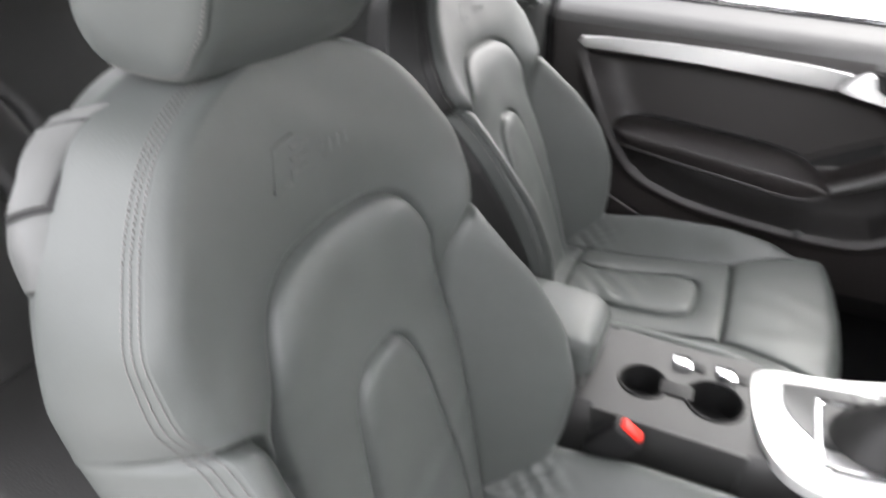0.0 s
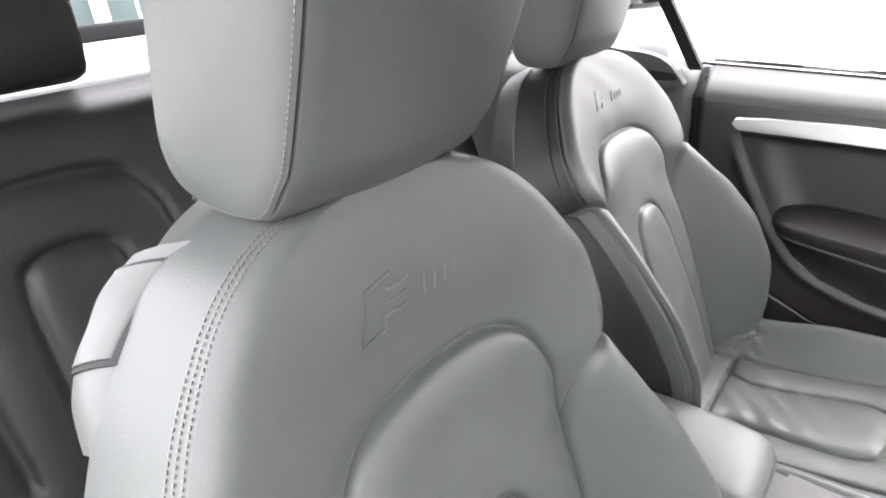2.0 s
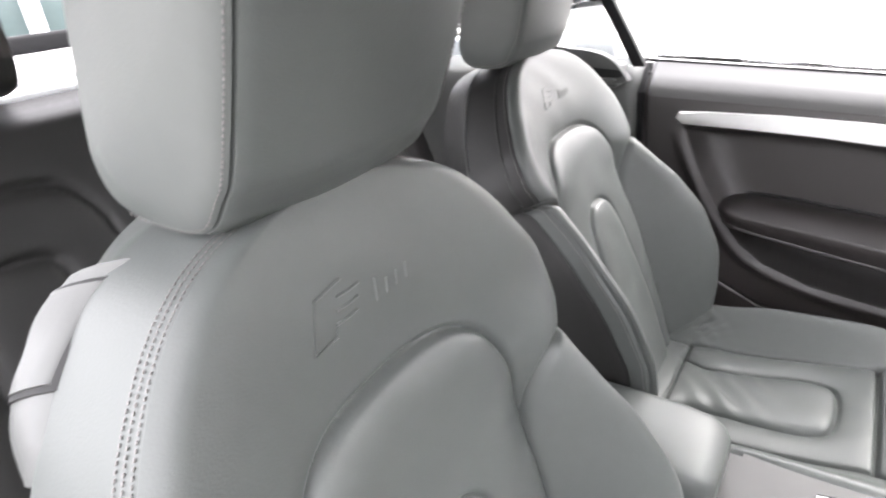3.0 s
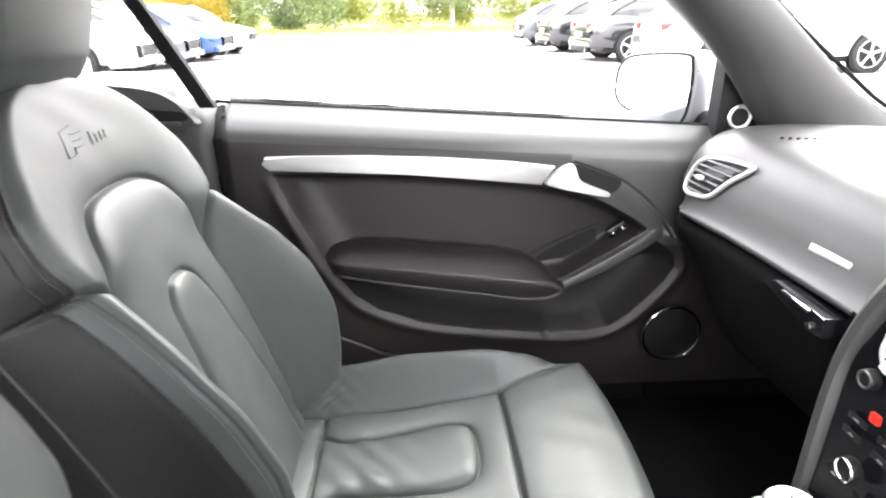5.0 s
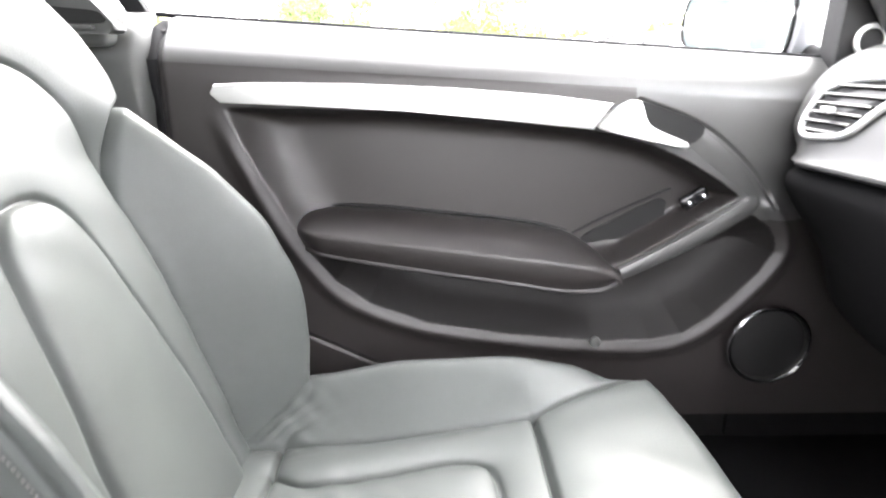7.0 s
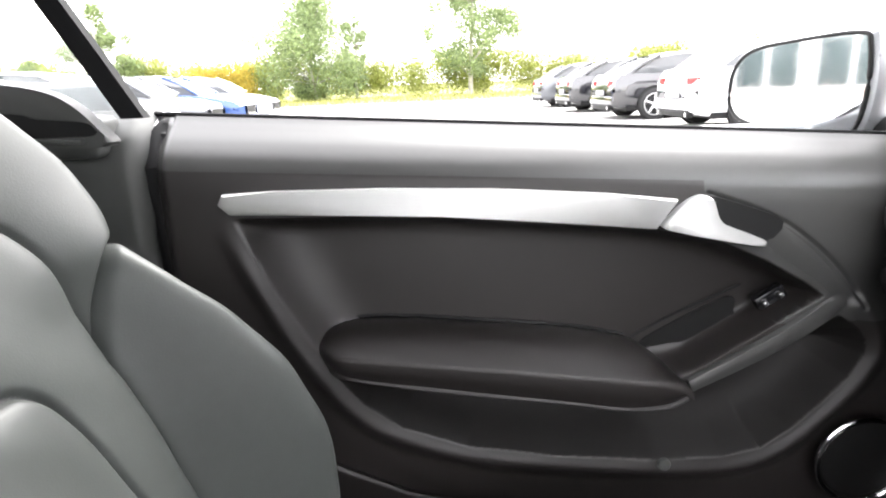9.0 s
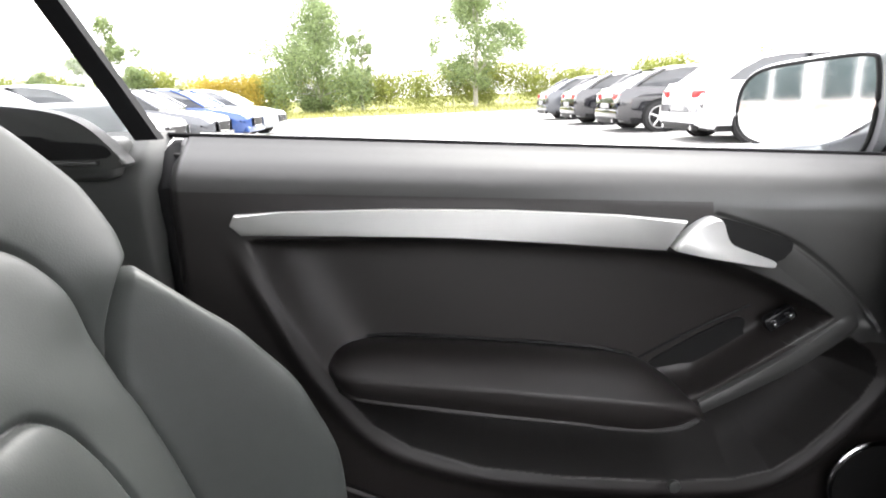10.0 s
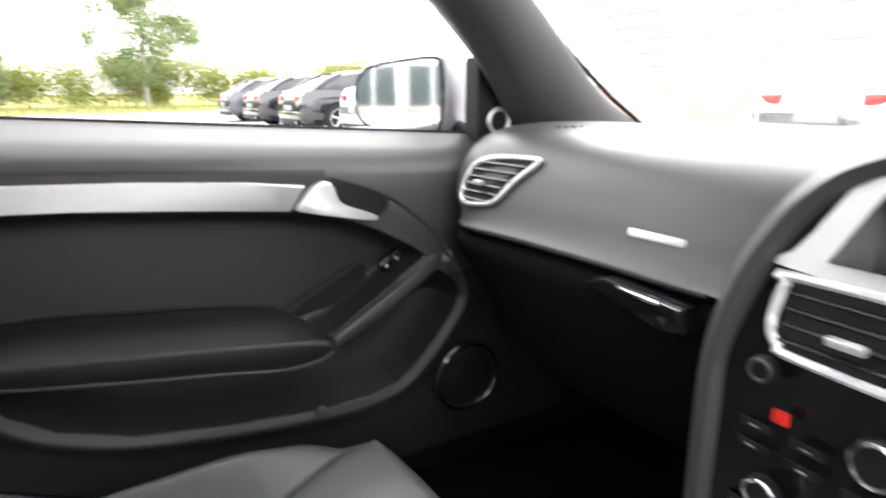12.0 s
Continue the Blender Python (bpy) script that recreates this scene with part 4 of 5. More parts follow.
def cushion_height(p, a):
    """The cushion's height over the crease, along it and across."""
    q = np.abs(a)
    ins = sm(p, [-0.05, 0.0, 0.05, 0.15, 0.3, 0.355, 0.40, 0.46, 0.515, 0.54, 0.55], [-0.05, -0.045, -0.042, -0.035, -0.012, 0.0, 0.010, 0.017, 0.014, -0.006, -0.055])
    rid = sm(p, [-0.05, 0.0, 0.08, 0.2, 0.32, 0.42, 0.47, 0.51, 0.55], [0.0, 0.002, 0.014, 0.034, 0.038, 0.026, 0.006, -0.024, -0.08])
    hw = 0.142 + np.clip(p - 0.355, 0, 1) * 0.4
    k = np.clip((q - hw) / (0.225 - hw + 1e-6), 0, 1)
    h = ins + (rid - ins) * ease(k)
    h = h - 0.10 * np.clip((q - 0.215) / 0.05, 0, 1) ** 2.4
    side = np.array([(0.142, -0.05), (0.142, 0.355), (0.208, 0.52)])
    d_side = away(q, p, side)
    cross = np.array([(0.0, 0.355), (0.144, 0.355)])
    d_cross = away(q, p, cross)
    rear = away(q, p, np.array([(0.0, 0.045), (0.142, 0.045)]))
    upad = rounded([(0.088, 0.045), (0.068, 0.075), (0.064, 0.10), (0.068, 0.15), (0.074, 0.20), (0.077, 0.25), (0.066, 0.288), (0.04, 0.30), (0.0, 0.303)], 4)
    d_pad = away(q, p, upad)
    poly = np.vstack([upad, [(0.0, 0.04)]])
    h = h + np.where(inside(q, p, poly), 0.0065 * (1 - np.exp(-d_pad / 0.010)), 0.003 * (1 - np.exp(-d_pad / 0.015)))
    for d, g in ((d_side, 0.009), (d_cross, 0.014), (rear, 0.008), (d_pad, 0.006)):
        h = h - g * np.exp(-((d / 0.0032) ** 2)) + 0.006 * (1 - np.exp(-d / 0.012)) - 0.003
    crease = np.exp(-(((p - 0.055) / 0.04) ** 2)) * np.exp(-(((q - 0.175) / 0.04) ** 2))
    fan = np.arctan2(p + 0.03, q - 0.10)
    h = h + 0.0034 * crease * (np.abs(np.sin(fan * 21 + 1.5 * np.sin(q * 90))) + 0.5 * np.sin(p * 170 + q * 230))
    h = h + 0.0022 * np.exp(-(((q - 0.02) / 0.06) ** 2)) * np.exp(-(((p - 0.13) / 0.06) ** 2)) * np.sin(p * 130 + a * 75 + np.sin(a * 40))
    return h + 0.001 * np.sin(p * 31 + 2 * np.sin(a * 23)) * np.sin(a * 41 + p * 13)


def headrest_shape(hw, hb, front, back, low, high, n=40):
    """Rings of a headrest: a rounded side profile drawn along its width, hw wide in front and hb at the back, with flat ends."""
    prof = rounded([(front, 0.2 * low), (front, 0.72 * high), (0.72 * front, 0.93 * high), (0.1 * front, high), (0.6 * back, 0.94 * high), (back, 0.68 * high), (1.02 * back, 0.35 * low), (0.90 * back, 0.82 * low), (0.45 * back, 1.0 * low), (0.60 * front, 0.86 * low), (0.90 * front, 0.52 * low)], 4, True)

    def half(x):
        return hw + (hb - hw) * (front - x) / (front - back)

    rings = []
    for a in np.linspace(-1, 1, n):
        s = 1 - 0.03 * max(abs(a) - 0.94, 0) / 0.06
        rings.append([(x * s - 0.010 * a * a * ease((x - back) / (front - back)), a * half(x), z * s) for x, z in prof])
    ends = ((0.985, 0.003), (0.93, 0.007), (0.7, 0.010), (0.35, 0.012), (0.05, 0.013))
    left, right = ([[(x * s * 0.97 - 0.010 * ease((x * s - back) / (front - back)), sg * (half(x * s) + b), z * s * 0.97) for x, z in prof] for s, b in ends] for sg in (-1, 1))
    return left[::-1], rings, right


def front_seat(label, at, side, lean):
    """A sports seat; side +1: its outer side is the car's left."""
    s = thing("front_seat", label, "car seat", "front seats", at=at)
    recline(lean)
    b = np.linspace(-0.10, 0.639, 340)
    f = np.linspace(-1, 1, 261)
    B, Fq = np.meshgrid(b, f, indexing="ij")
    A = ridge_a(B) * Fq
    C = back_front(A, B)
    grid = back_place(A, B, C)
    fb = B[:-1, :-1] + 0.0015
    fa = 0.25 * (A[:-1, :-1] + A[1:, :-1] + A[:-1, 1:] + A[1:, 1:])
    in1, in2 = inside(fa, fb, ARCH), inside(fa, fb, INNER)
    notch_b = np.interp(np.abs(fa), NOTCH[:, 0], NOTCH[:, 1])
    wing = ~in1 & (fb < notch_b)
    part("lumbar_pad", sheet("lumbar_pad", grid, LEATHER, in2), LEATHER, s)
    part("centre_panel", sheet("centre_panel", grid, LEATHER, in1 & ~in2), LEATHER, s)
    part("shoulder_panel", sheet("shoulder_panel", grid, LEATHER, ~in1 & ~wing), LEATHER, s)
    part("side_bolster", sheet("side_bolster", grid, LEATHER, wing & (fa > 0)), LEATHER, s)
    part("side_bolster", sheet("side_bolster", grid, LEATHER, wing & (fa < 0)), LEATHER, s)
    # side gussets
    for sg in (1, -1):
        tunnel = sg != side
        cut = (0.24 - 0.10 * (0.4 - b) if tunnel else 0.9 + 0 * b)[:, None]
        j = np.arange(41)[None, :]
        K = np.where(j <= 20, cut * j / 20, cut + (1 - cut) * (j - 20) / 20)
        Bk = B[:, :1] + 0 * K
        e = C[:, -1 if sg > 0 else 0][:, None]
        Ck = e + (-0.125 - e) * K - 0.05 * np.clip((K - 0.86) / 0.14, 0, 1) ** 2
        wide = ridge_a(Bk) + (rear_a(Bk) - ridge_a(Bk)) * np.sin(0.5 * np.pi * K) ** 0.8
        Ak = wide - 0.035 * np.clip((K - 0.8) / 0.2, 0, 1) ** 2.5
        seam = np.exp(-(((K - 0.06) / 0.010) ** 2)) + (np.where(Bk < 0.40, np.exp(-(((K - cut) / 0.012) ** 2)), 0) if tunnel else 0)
        Ak = Ak - 0.003 * seam
        Bk = Bk + 0.016 * K * ease((Bk - 0.5) / 0.12)
        g = back_place(sg * Ak, Bk, Ck)
        # The tunnel-side gusset takes black leather, so its shade sits in the colour.
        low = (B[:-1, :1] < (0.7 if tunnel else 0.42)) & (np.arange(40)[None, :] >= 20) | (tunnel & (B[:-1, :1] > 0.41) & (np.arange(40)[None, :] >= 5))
        part("side_gusset", sheet("side_gusset", g, LEATHER, ~low, flip=sg < 0), LEATHER, s)
        part("side_cover_shade", sheet("side_cover_shade", g, LEATHER_DARK, low, flip=sg < 0), LEATHER_DARK, s, "dark side cover of the seat back, tunnel side darkened for shade")
        if tunnel:
            pipe = [np.array([np.interp(0.80, K[i], g[i, :, x]) for x in range(3)]) for i in range(0, 338, 4)]
            part("piping", tube(pipe, 0.0022, 6), GREYCAP, s, "thin grey piping")
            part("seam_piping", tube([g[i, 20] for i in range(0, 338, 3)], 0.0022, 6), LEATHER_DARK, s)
        for off in ((0.010,) if tunnel else (0.003, 0.0085, 0.014)):
            q = off / 0.10
            row = np.stack([[np.interp(q, K[i], g[i, :, x]) for x in range(3)] for i in range(len(b))])
            seg = np.concatenate([[0], np.cumsum(np.linalg.norm(np.diff(row, axis=0), axis=1))])
            at_s = np.arange(0.08, seg[-1], 0.0042)
            sp = np.stack([np.interp(at_s, seg, row[:, x]) for x in range(3)], 1)
            tagged(part("stitching", pellets("stitching", sp + sg * np.array([0, 0.0005, 0]) + 0.0004 * SEAT["out"] + 0.0006 * SEAT["up"], np.gradient(sp, axis=0), 0.0028, 0.0006, THREAD), THREAD, s, "fine pale stitching"), kind="stuff")
    # top edge of the back, over to the shell
    top = []
    edge_a, rear_e = ridge_a(np.array([0.639]))[0], rear_a(np.array([0.639]))[0]
    for k in np.linspace(0, 1, 20):
        a = np.linspace(-1, 1, 60) * (edge_a + (rear_e - edge_a) * math.sin(0.5 * math.pi * k) ** 0.8)
        cc = back_front(np.linspace(-1, 1, 60) * edge_a, np.full(60, 0.639)) * (1 - k) - 0.125 * k
        top.append(back_place(a, 0.639 + 0.016 * k + 0.004 * math.sin(math.pi * k) + 0 * a, cc))
    part("top_edge", sheet("top_edge", np.array(top), LEATHER), LEATHER, s)
    rows = []
    for bb in np.linspace(-0.14, 0.622, 30):
        w = max(rear_a(np.array([max(bb, -0.1)]))[0] - 0.03, 0.03)
        pr = [(-w, -0.12), (-w * 0.98, -0.15), (-w * 0.8, -0.175), (0, -0.185), (w * 0.8, -0.175), (w * 0.98, -0.15), (w, -0.12), (w * 0.9, -0.11), (-w * 0.9, -0.11)]
        cl = 0.03 * ease((bb - 0.56) / 0.065)
        rows.append([tuple(back_place(a, bb, c + cl)) for a, c in pr])
    part("back_shell", loft(rows), SHELL, s, "dark padded seat back shell")
    # headrest and posts
    o = back_place(0.016 if side < 0 else 0.004, 0.716, -0.024)
    left, mids, right = headrest_shape(0.099, 0.114, 0.057, -0.062, -0.094, 0.12)
    hr = part("headrest", loft(mids), LEATHER, s, "thick leather headrest")
    hr.matrix_basis = Matrix.Translation(o) @ pose(0, 0, 0, 0, 33 - lean, 0)
    for ends in (left, right):
        part("end_panel", loft(ends), LEATHER, hr)
        rim = np.array(ends[0] if ends is right else ends[-1])
        rim = np.vstack([rim, rim[:1]])
        seg = np.concatenate([[0], np.cumsum(np.linalg.norm(np.diff(rim, axis=0), axis=1))])
        at_s = np.arange(0, seg[-1], 0.0040)
        sp = np.stack([np.interp(at_s, seg, rim[:, q]) for q in range(3)], 1) * (0.97, 1, 0.97)
        sp = sp[sp[:, 0] > -0.028]
        sp[:, 1] += 0.0034 * (1 if ends is right else -1)
        tagged(part("stitching", pellets("stitching", sp, np.gradient(sp, axis=0), 0.0024, 0.00055, THREAD), THREAD, hr, "pale stitching round the end panel"), kind="stuff")
    for y in (-0.06, 0.06):
        part("headrest_post", tube([o + back_place(y, -0.03, -0.02), back_place(y, 0.61, -0.10)], 0.006, 10), BLACK, s)
    # folding lever on the outer shoulder
    inner = rounded([(0.106, 0.628, -0.095), (0.124, 0.606, -0.1), (0.145, 0.595, -0.1), (0.166, 0.577, -0.1), (0.187, 0.556, -0.1), (0.203, 0.530, -0.1)], 5)
    outer = rounded([(0.134, 0.630, -0.135), (0.160, 0.614, -0.14), (0.176, 0.594, -0.14), (0.190, 0.577, -0.14), (0.201, 0.555, -0.138), (0.207, 0.528, -0.13)], 5)

    def shoulder(u, v, lift):
        """A place on the shoulder: u along it, v from its front edge to its rear one."""
        i = u * (len(inner) - 1)
        q = np.array([np.interp(i, np.arange(len(inner)), inner[:, x] * (1 - v) + outer[:, x] * v) for x in range(3)])
        rise = lift + 0.004 * (1 - (2 * v - 1) ** 2) + 0.006 * (1 - v)
        return back_place(side * (q[0] + 0.62 * rise), q[1] + 0.70 * rise, q[2] + 0.15 * rise)
    def band(u0, u1, v0, v1, lift, deep):
        rings = []
        for u, f in [(u0 - 0.012, 0.4), (u0, 0.9)] + [(u, 1.0) for u in np.linspace(u0 + 0.02, u1 - 0.02, 18)] + [(u1, 0.9), (u1 + 0.012, 0.4)]:
            u = min(max(u, 0), 1)
            rings.append([shoulder(u, v, lift + d * f) for v, d in ((v0 - 0.03, -deep), (v0, -0.002), (v0 + 0.06, 0), (0.6 * v0 + 0.4 * v1, 0), (0.3 * v0 + 0.7 * v1, 0), (v1 - 0.06, 0), (v1, -0.002), (v1 + 0.03, -deep))])
        return loft(rings)
    lv = part("lever_cover", band(0.012, 0.985, 0.02, 1.0, 0.0015, 0.016), GREYCAP, s, "grey plastic shoulder cover")
    part("lever_gap", band(0.100, 0.625, 0.05, 0.97, 0.0036, 0.010), BLACK, lv)
    part("release_lever", band(0.122, 0.595, 0.20, 0.9, 0.0055, 0.006), GREYCAP, lv, "grey folding lever")
    # embossed mark on the shoulder
    def on_back(a, bq, lift=0.0006):
        a, bq = np.array([float(a)]), np.array([float(bq)])
        return back_place(a, bq, back_front(a, bq) + lift)[0]
    rh = [(-0.024, 0.577), (-0.051, 0.573), (-0.065, 0.541), (-0.042, 0.542), (-0.039, 0.549)]
    relief = 0.0012 if side < 0 else 0.0007
    mark = part("embossed_mark", tube([on_back(a, q) for a, q in rh], relief, 6), LEATHER, s, "embossed rhombus and bars in the leather")
    for k in range(3):
        a0, q0 = -0.039 + 0.004 * k, 0.550 + 0.0085 * k
        part("embossed_bar", tube([on_back(a, q) for a, q in rounded([(a0, q0), (a0 + 0.011, q0 - 0.0008), (a0 + 0.022, q0)], 3)], relief, 6), LEATHER, mark)
    for k, h in enumerate((0.017, 0.011, 0.011, 0.011)):
        part("embossed_bar", tube([on_back(0.004 + 0.0115 * k, 0.546 + 0.0008 * k), on_back(0.0065 + 0.0115 * k, 0.546 + 0.0008 * k + h)], 0.85 * relief, 6), LEATHER, mark)
    # cushion
    p = np.linspace(-0.045, 0.55, 310)
    aa = np.linspace(-0.263, 0.263, 280)
    P, A2 = np.meshgrid(p, aa, indexing="ij")
    H = cushion_height(P, A2)
    bow = 0.014 * (A2 / 0.2) ** 2
    cg = np.stack([1.06 * P - bow * ease((P - 0.3) / 0.2) - 0.018, A2, H - 0.016], -1)
    fp, fa2 = P[:-1, :-1] + 0.0015, np.abs(0.5 * (A2[:-1, :-1] + A2[:-1, 1:]))
    hw = 0.142 + np.clip(fp - 0.355, 0, 1) * 0.4
    mid = fa2 < hw
    part("seat_cushion", sheet("seat_cushion", cg, LEATHER, mid & (fp < 0.355), True), LEATHER, s)
    part("thigh_support", sheet("thigh_support", cg, LEATHER, mid & (fp >= 0.355), True), LEATHER, s)
    sgn = 0.5 * (A2[:-1, :-1] + A2[:-1, 1:])
    part("cushion_bolster", sheet("cushion_bolster", cg, LEATHER, ~mid & (sgn > 0), True), LEATHER, s)
    part("cushion_bolster", sheet("cushion_bolster", cg, LEATHER, ~mid & (sgn < 0), True), LEATHER, s)
    part("seat_base", box((0.53, 0.47, 0.13), (0.25, 0, -0.130), 0.03, 3), SHELL, s, "black seat base cover")
    part("front_roll", tube([(0.535, y, -0.08) for y in np.linspace(-0.19, 0.19, 10)], 0.026, 14), LEATHER, s)
    part("hinge_cover", box((0.085, 0.022, 0.05), (0.02, side * 0.258, -0.034), 0.010, 4, (0, 18, 0)), GREYCAP, s, "grey plastic hinge cover")
    for y in (-0.19, 0.19):
        part("seat_rail", box((0.55, 0.03, 0.04), (0.2, y, 0.235 - at[2]), 0.004), BLACK, s)
    return s


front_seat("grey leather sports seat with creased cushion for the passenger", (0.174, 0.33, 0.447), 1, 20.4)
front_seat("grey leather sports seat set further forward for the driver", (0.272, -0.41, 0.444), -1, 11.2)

# ---- rear seat ----
rear = thing("rear_seat", "black leather rear bench with padded back", "rear seat", at=(0, 0, 0.035))
yy, zz = np.linspace(-0.66, 0.66, 150), np.linspace(0.42, 1.02, 80)
Yr, Zr = np.meshgrid(yy, zz, indexing="ij")
q = np.abs(np.abs(Yr) - 0.40)
arch = rounded([(0.0, 0.905), (0.1, 0.898), (0.15, 0.865), (0.18, 0.77), (0.19, 0.5)], 5)
arch2 = rounded([(0.0, 0.80), (0.05, 0.793), (0.075, 0.765), (0.085, 0.67), (0.09, 0.5)], 5)
d = np.minimum(away(q, Zr, arch), away(q, Zr, arch2))
Xr = -0.50 - 0.36 * (Zr - 0.42) - 0.012 * np.exp(-((d / 0.006) ** 2)) + 0.012 * (1 - np.exp(-d / 0.02)) - 0.06 * ease((Zr - 0.975) / 0.045) ** 2
part("back_panel", sheet("back_panel", np.stack([Xr, Yr, Zr], -1), LEATHER_DARK, flip=False), LEATHER_DARK, rear, "black leather back with piped arches")
part("bench_cushion", box((0.50, 1.3, 0.16), (-0.26, 0, 0.40), 0.04, 4), LEATHER_DARK, rear)
for y in (-0.39, 0.33):
    rh = part("headrest", loft(sum(headrest_shape(0.13, 0.13, 0.05, -0.05, -0.075, 0.08), [])), LEATHER_DARK, rear, "black rear headrest")
    rh.location = (-0.735, y, 1.125)
    rh.scale = (1.2, 1.0, 1.25)
body = thing("convertible_car", "silver bodywork of a car with its fabric roof up", "car")
part("rear_deck", box((0.75, 1.5, 0.05), (-1.22, 0, 1.02), 0.02, 3, (0, -3, 0)), CAR_SILVER, body, "silver rear deck")
part("deck_shelf", box((0.17, 1.30, 0.02), (-0.86, 0, 1.022), 0.008, 3, (0, 22, 0)), GREYCAP, body)
part("deck_edge", box((0.13, 1.24, 0.02), (-0.985, 0, 1.083), 0.006, 3, (0, 20, 0)), CAR_WHITE, body, "pale rear deck edge")
part("window_base", box((0.05, 1.20, 0.036), (-1.05, 0, 1.128), 0.008, 3), RUBBER, body, "black lower frame of the rear window")
part("tail", box((0.5, 1.6, 0.6), (-1.75, 0, 0.7), 0.08, 4), CAR_SILVER, body)
part("bonnet", loft([[(x, -0.78, z - 0.1), (x, -0.74, z - 0.03), (x, 0, z), (x, 0.74, z - 0.03), (x, 0.78, z - 0.1)] for x, z in ((1.55, 0.86), (1.9, 0.84), (2.3, 0.79), (2.55, 0.70), (2.62, 0.55))]), CAR_SILVER, body, "silver bonnet")
for x in (1.75, -1.0):
    for y in (-0.82, 0.82):
        w = part("wheel", disc(0.33, 0.22, (x, y, 0.33), (0, 1, 0), 40, 0.03), TYRE, body)
        part("rim", disc(0.22, 0.225, (x, y, 0.33), (0, 1, 0), 32, 0.01), RIM, w)
part("wing", box((0.9, 0.10, 0.45), (1.85, -0.84, 0.62), 0.05, 4), CAR_SILVER, body)
part("wing", box((0.9, 0.10, 0.45), (1.85, 0.84, 0.62), 0.05, 4), CAR_SILVER, body)
part("outer_skin", box((1.5, 0.03, 0.75), (-0.87, -0.90, 0.62), 0.012, 3), CAR_SILVER, body)

# ---- fabric roof ----
def roof_sheet(lift, inset):
    u, v = np.meshgrid(np.linspace(0, 1, 30), np.linspace(-1, 1, 30), indexing="ij")
    x = 0.70 - 1.42 * u
    half = (0.60 - 0.03 * (1 - u)) - inset
    z = 1.335 + lift + 0.03 * np.sin(np.pi * np.clip(u, 0, 1)) - 0.07 * np.abs(v) ** 3 - 0.05 * u ** 3
    return np.stack([x, v * half, z], -1)


roof = thing("ceiling", "dark fabric roof lining of the closed car top", "car roof", kind="structure")
part("roof_lining", sheet("roof_lining", roof_sheet(0, 0), HEADLINER), HEADLINER, roof)
part("roof_cloth", sheet("roof_cloth", roof_sheet(0.04, -0.02), RUBBER, flip=True), RUBBER, roof, "black fabric roof cloth")
for sg in (1, -1):
    part("roof_rail", tube([(0.70, sg * 0.575, 1.29), (0.3, sg * 0.60, 1.295), (-0.2, sg * 0.615, 1.29), (-0.72, sg * 0.62, 1.235)], 0.026, 10), HEADLINER, roof)
    part("rear_corner", loft([[(x, sg * y, z) for x, y in ((x0, 0.40), (x0, 0.63), (x1, 0.66), (x1, 0.52))] for x0, x1, z in ((-0.70, -0.78, 1.27), (-0.80, -0.95, 1.18), (-0.92, -1.12, 1.10))]), HEADLINER, roof)
part("roof_bow", box((0.06, 1.0, 0.03), (-0.72, 0, 1.275), 0.01, 3), HEADLINER, roof)

# ---- the open driver's door, swung out beside the seat ----
swung = thing("door_2", "silver car door standing wide open with a dark lining", "car door", kind="structure")
swung.location = (1.13, -0.90, 0.0)
swung.rotation_euler = (0, 0, radians(68))
part("outer_skin", loft([[(x, -0.055 - bulge, z) for x, bulge in ((0.0, 0.0), (-0.3, 0.02), (-0.8, 0.025), (-1.15, 0.01))] + [(x, -0.015, z) for x in (-1.15, -0.8, -0.3, 0.0)] for z in (0.28, 0.5, 0.75, 0.92)]), CAR_SILVER, swung, "silver painted outer skin")
part("door_lining", loft([[(x, -0.012, z) for x in (0.0, -0.3, -0.8, -1.12)] + [(x, 0.05 + lip, z) for x in (-1.12, -0.8, -0.3, 0.0)] for z, lip in ((0.30, 0.0), (0.42, 0.03), (0.60, 0.02), (0.66, 0.045), (0.70, 0.01), (0.88, 0.02), (0.93, -0.02))]), SOFT, swung, "dark grey lining")

# ---- parked cars ----
def car_ring(x, w, z0, z1, zs, tuck=0.06):
    """A cross-section of a car's lower body."""
    half = [(0.0, z0), (w * 0.86, z0), (w * 0.97, z0 + 0.10), (w, z0 + 0.28), (w, zs - 0.10), (w * 0.985, zs), (w * (1 - tuck), z1), (w * 0.5, z1 + 0.02), (0.0, z1 + 0.025)]
    return [(x, y, z) for y, z in half] + [(x, -y, z) for y, z in half[-2:0:-1]]


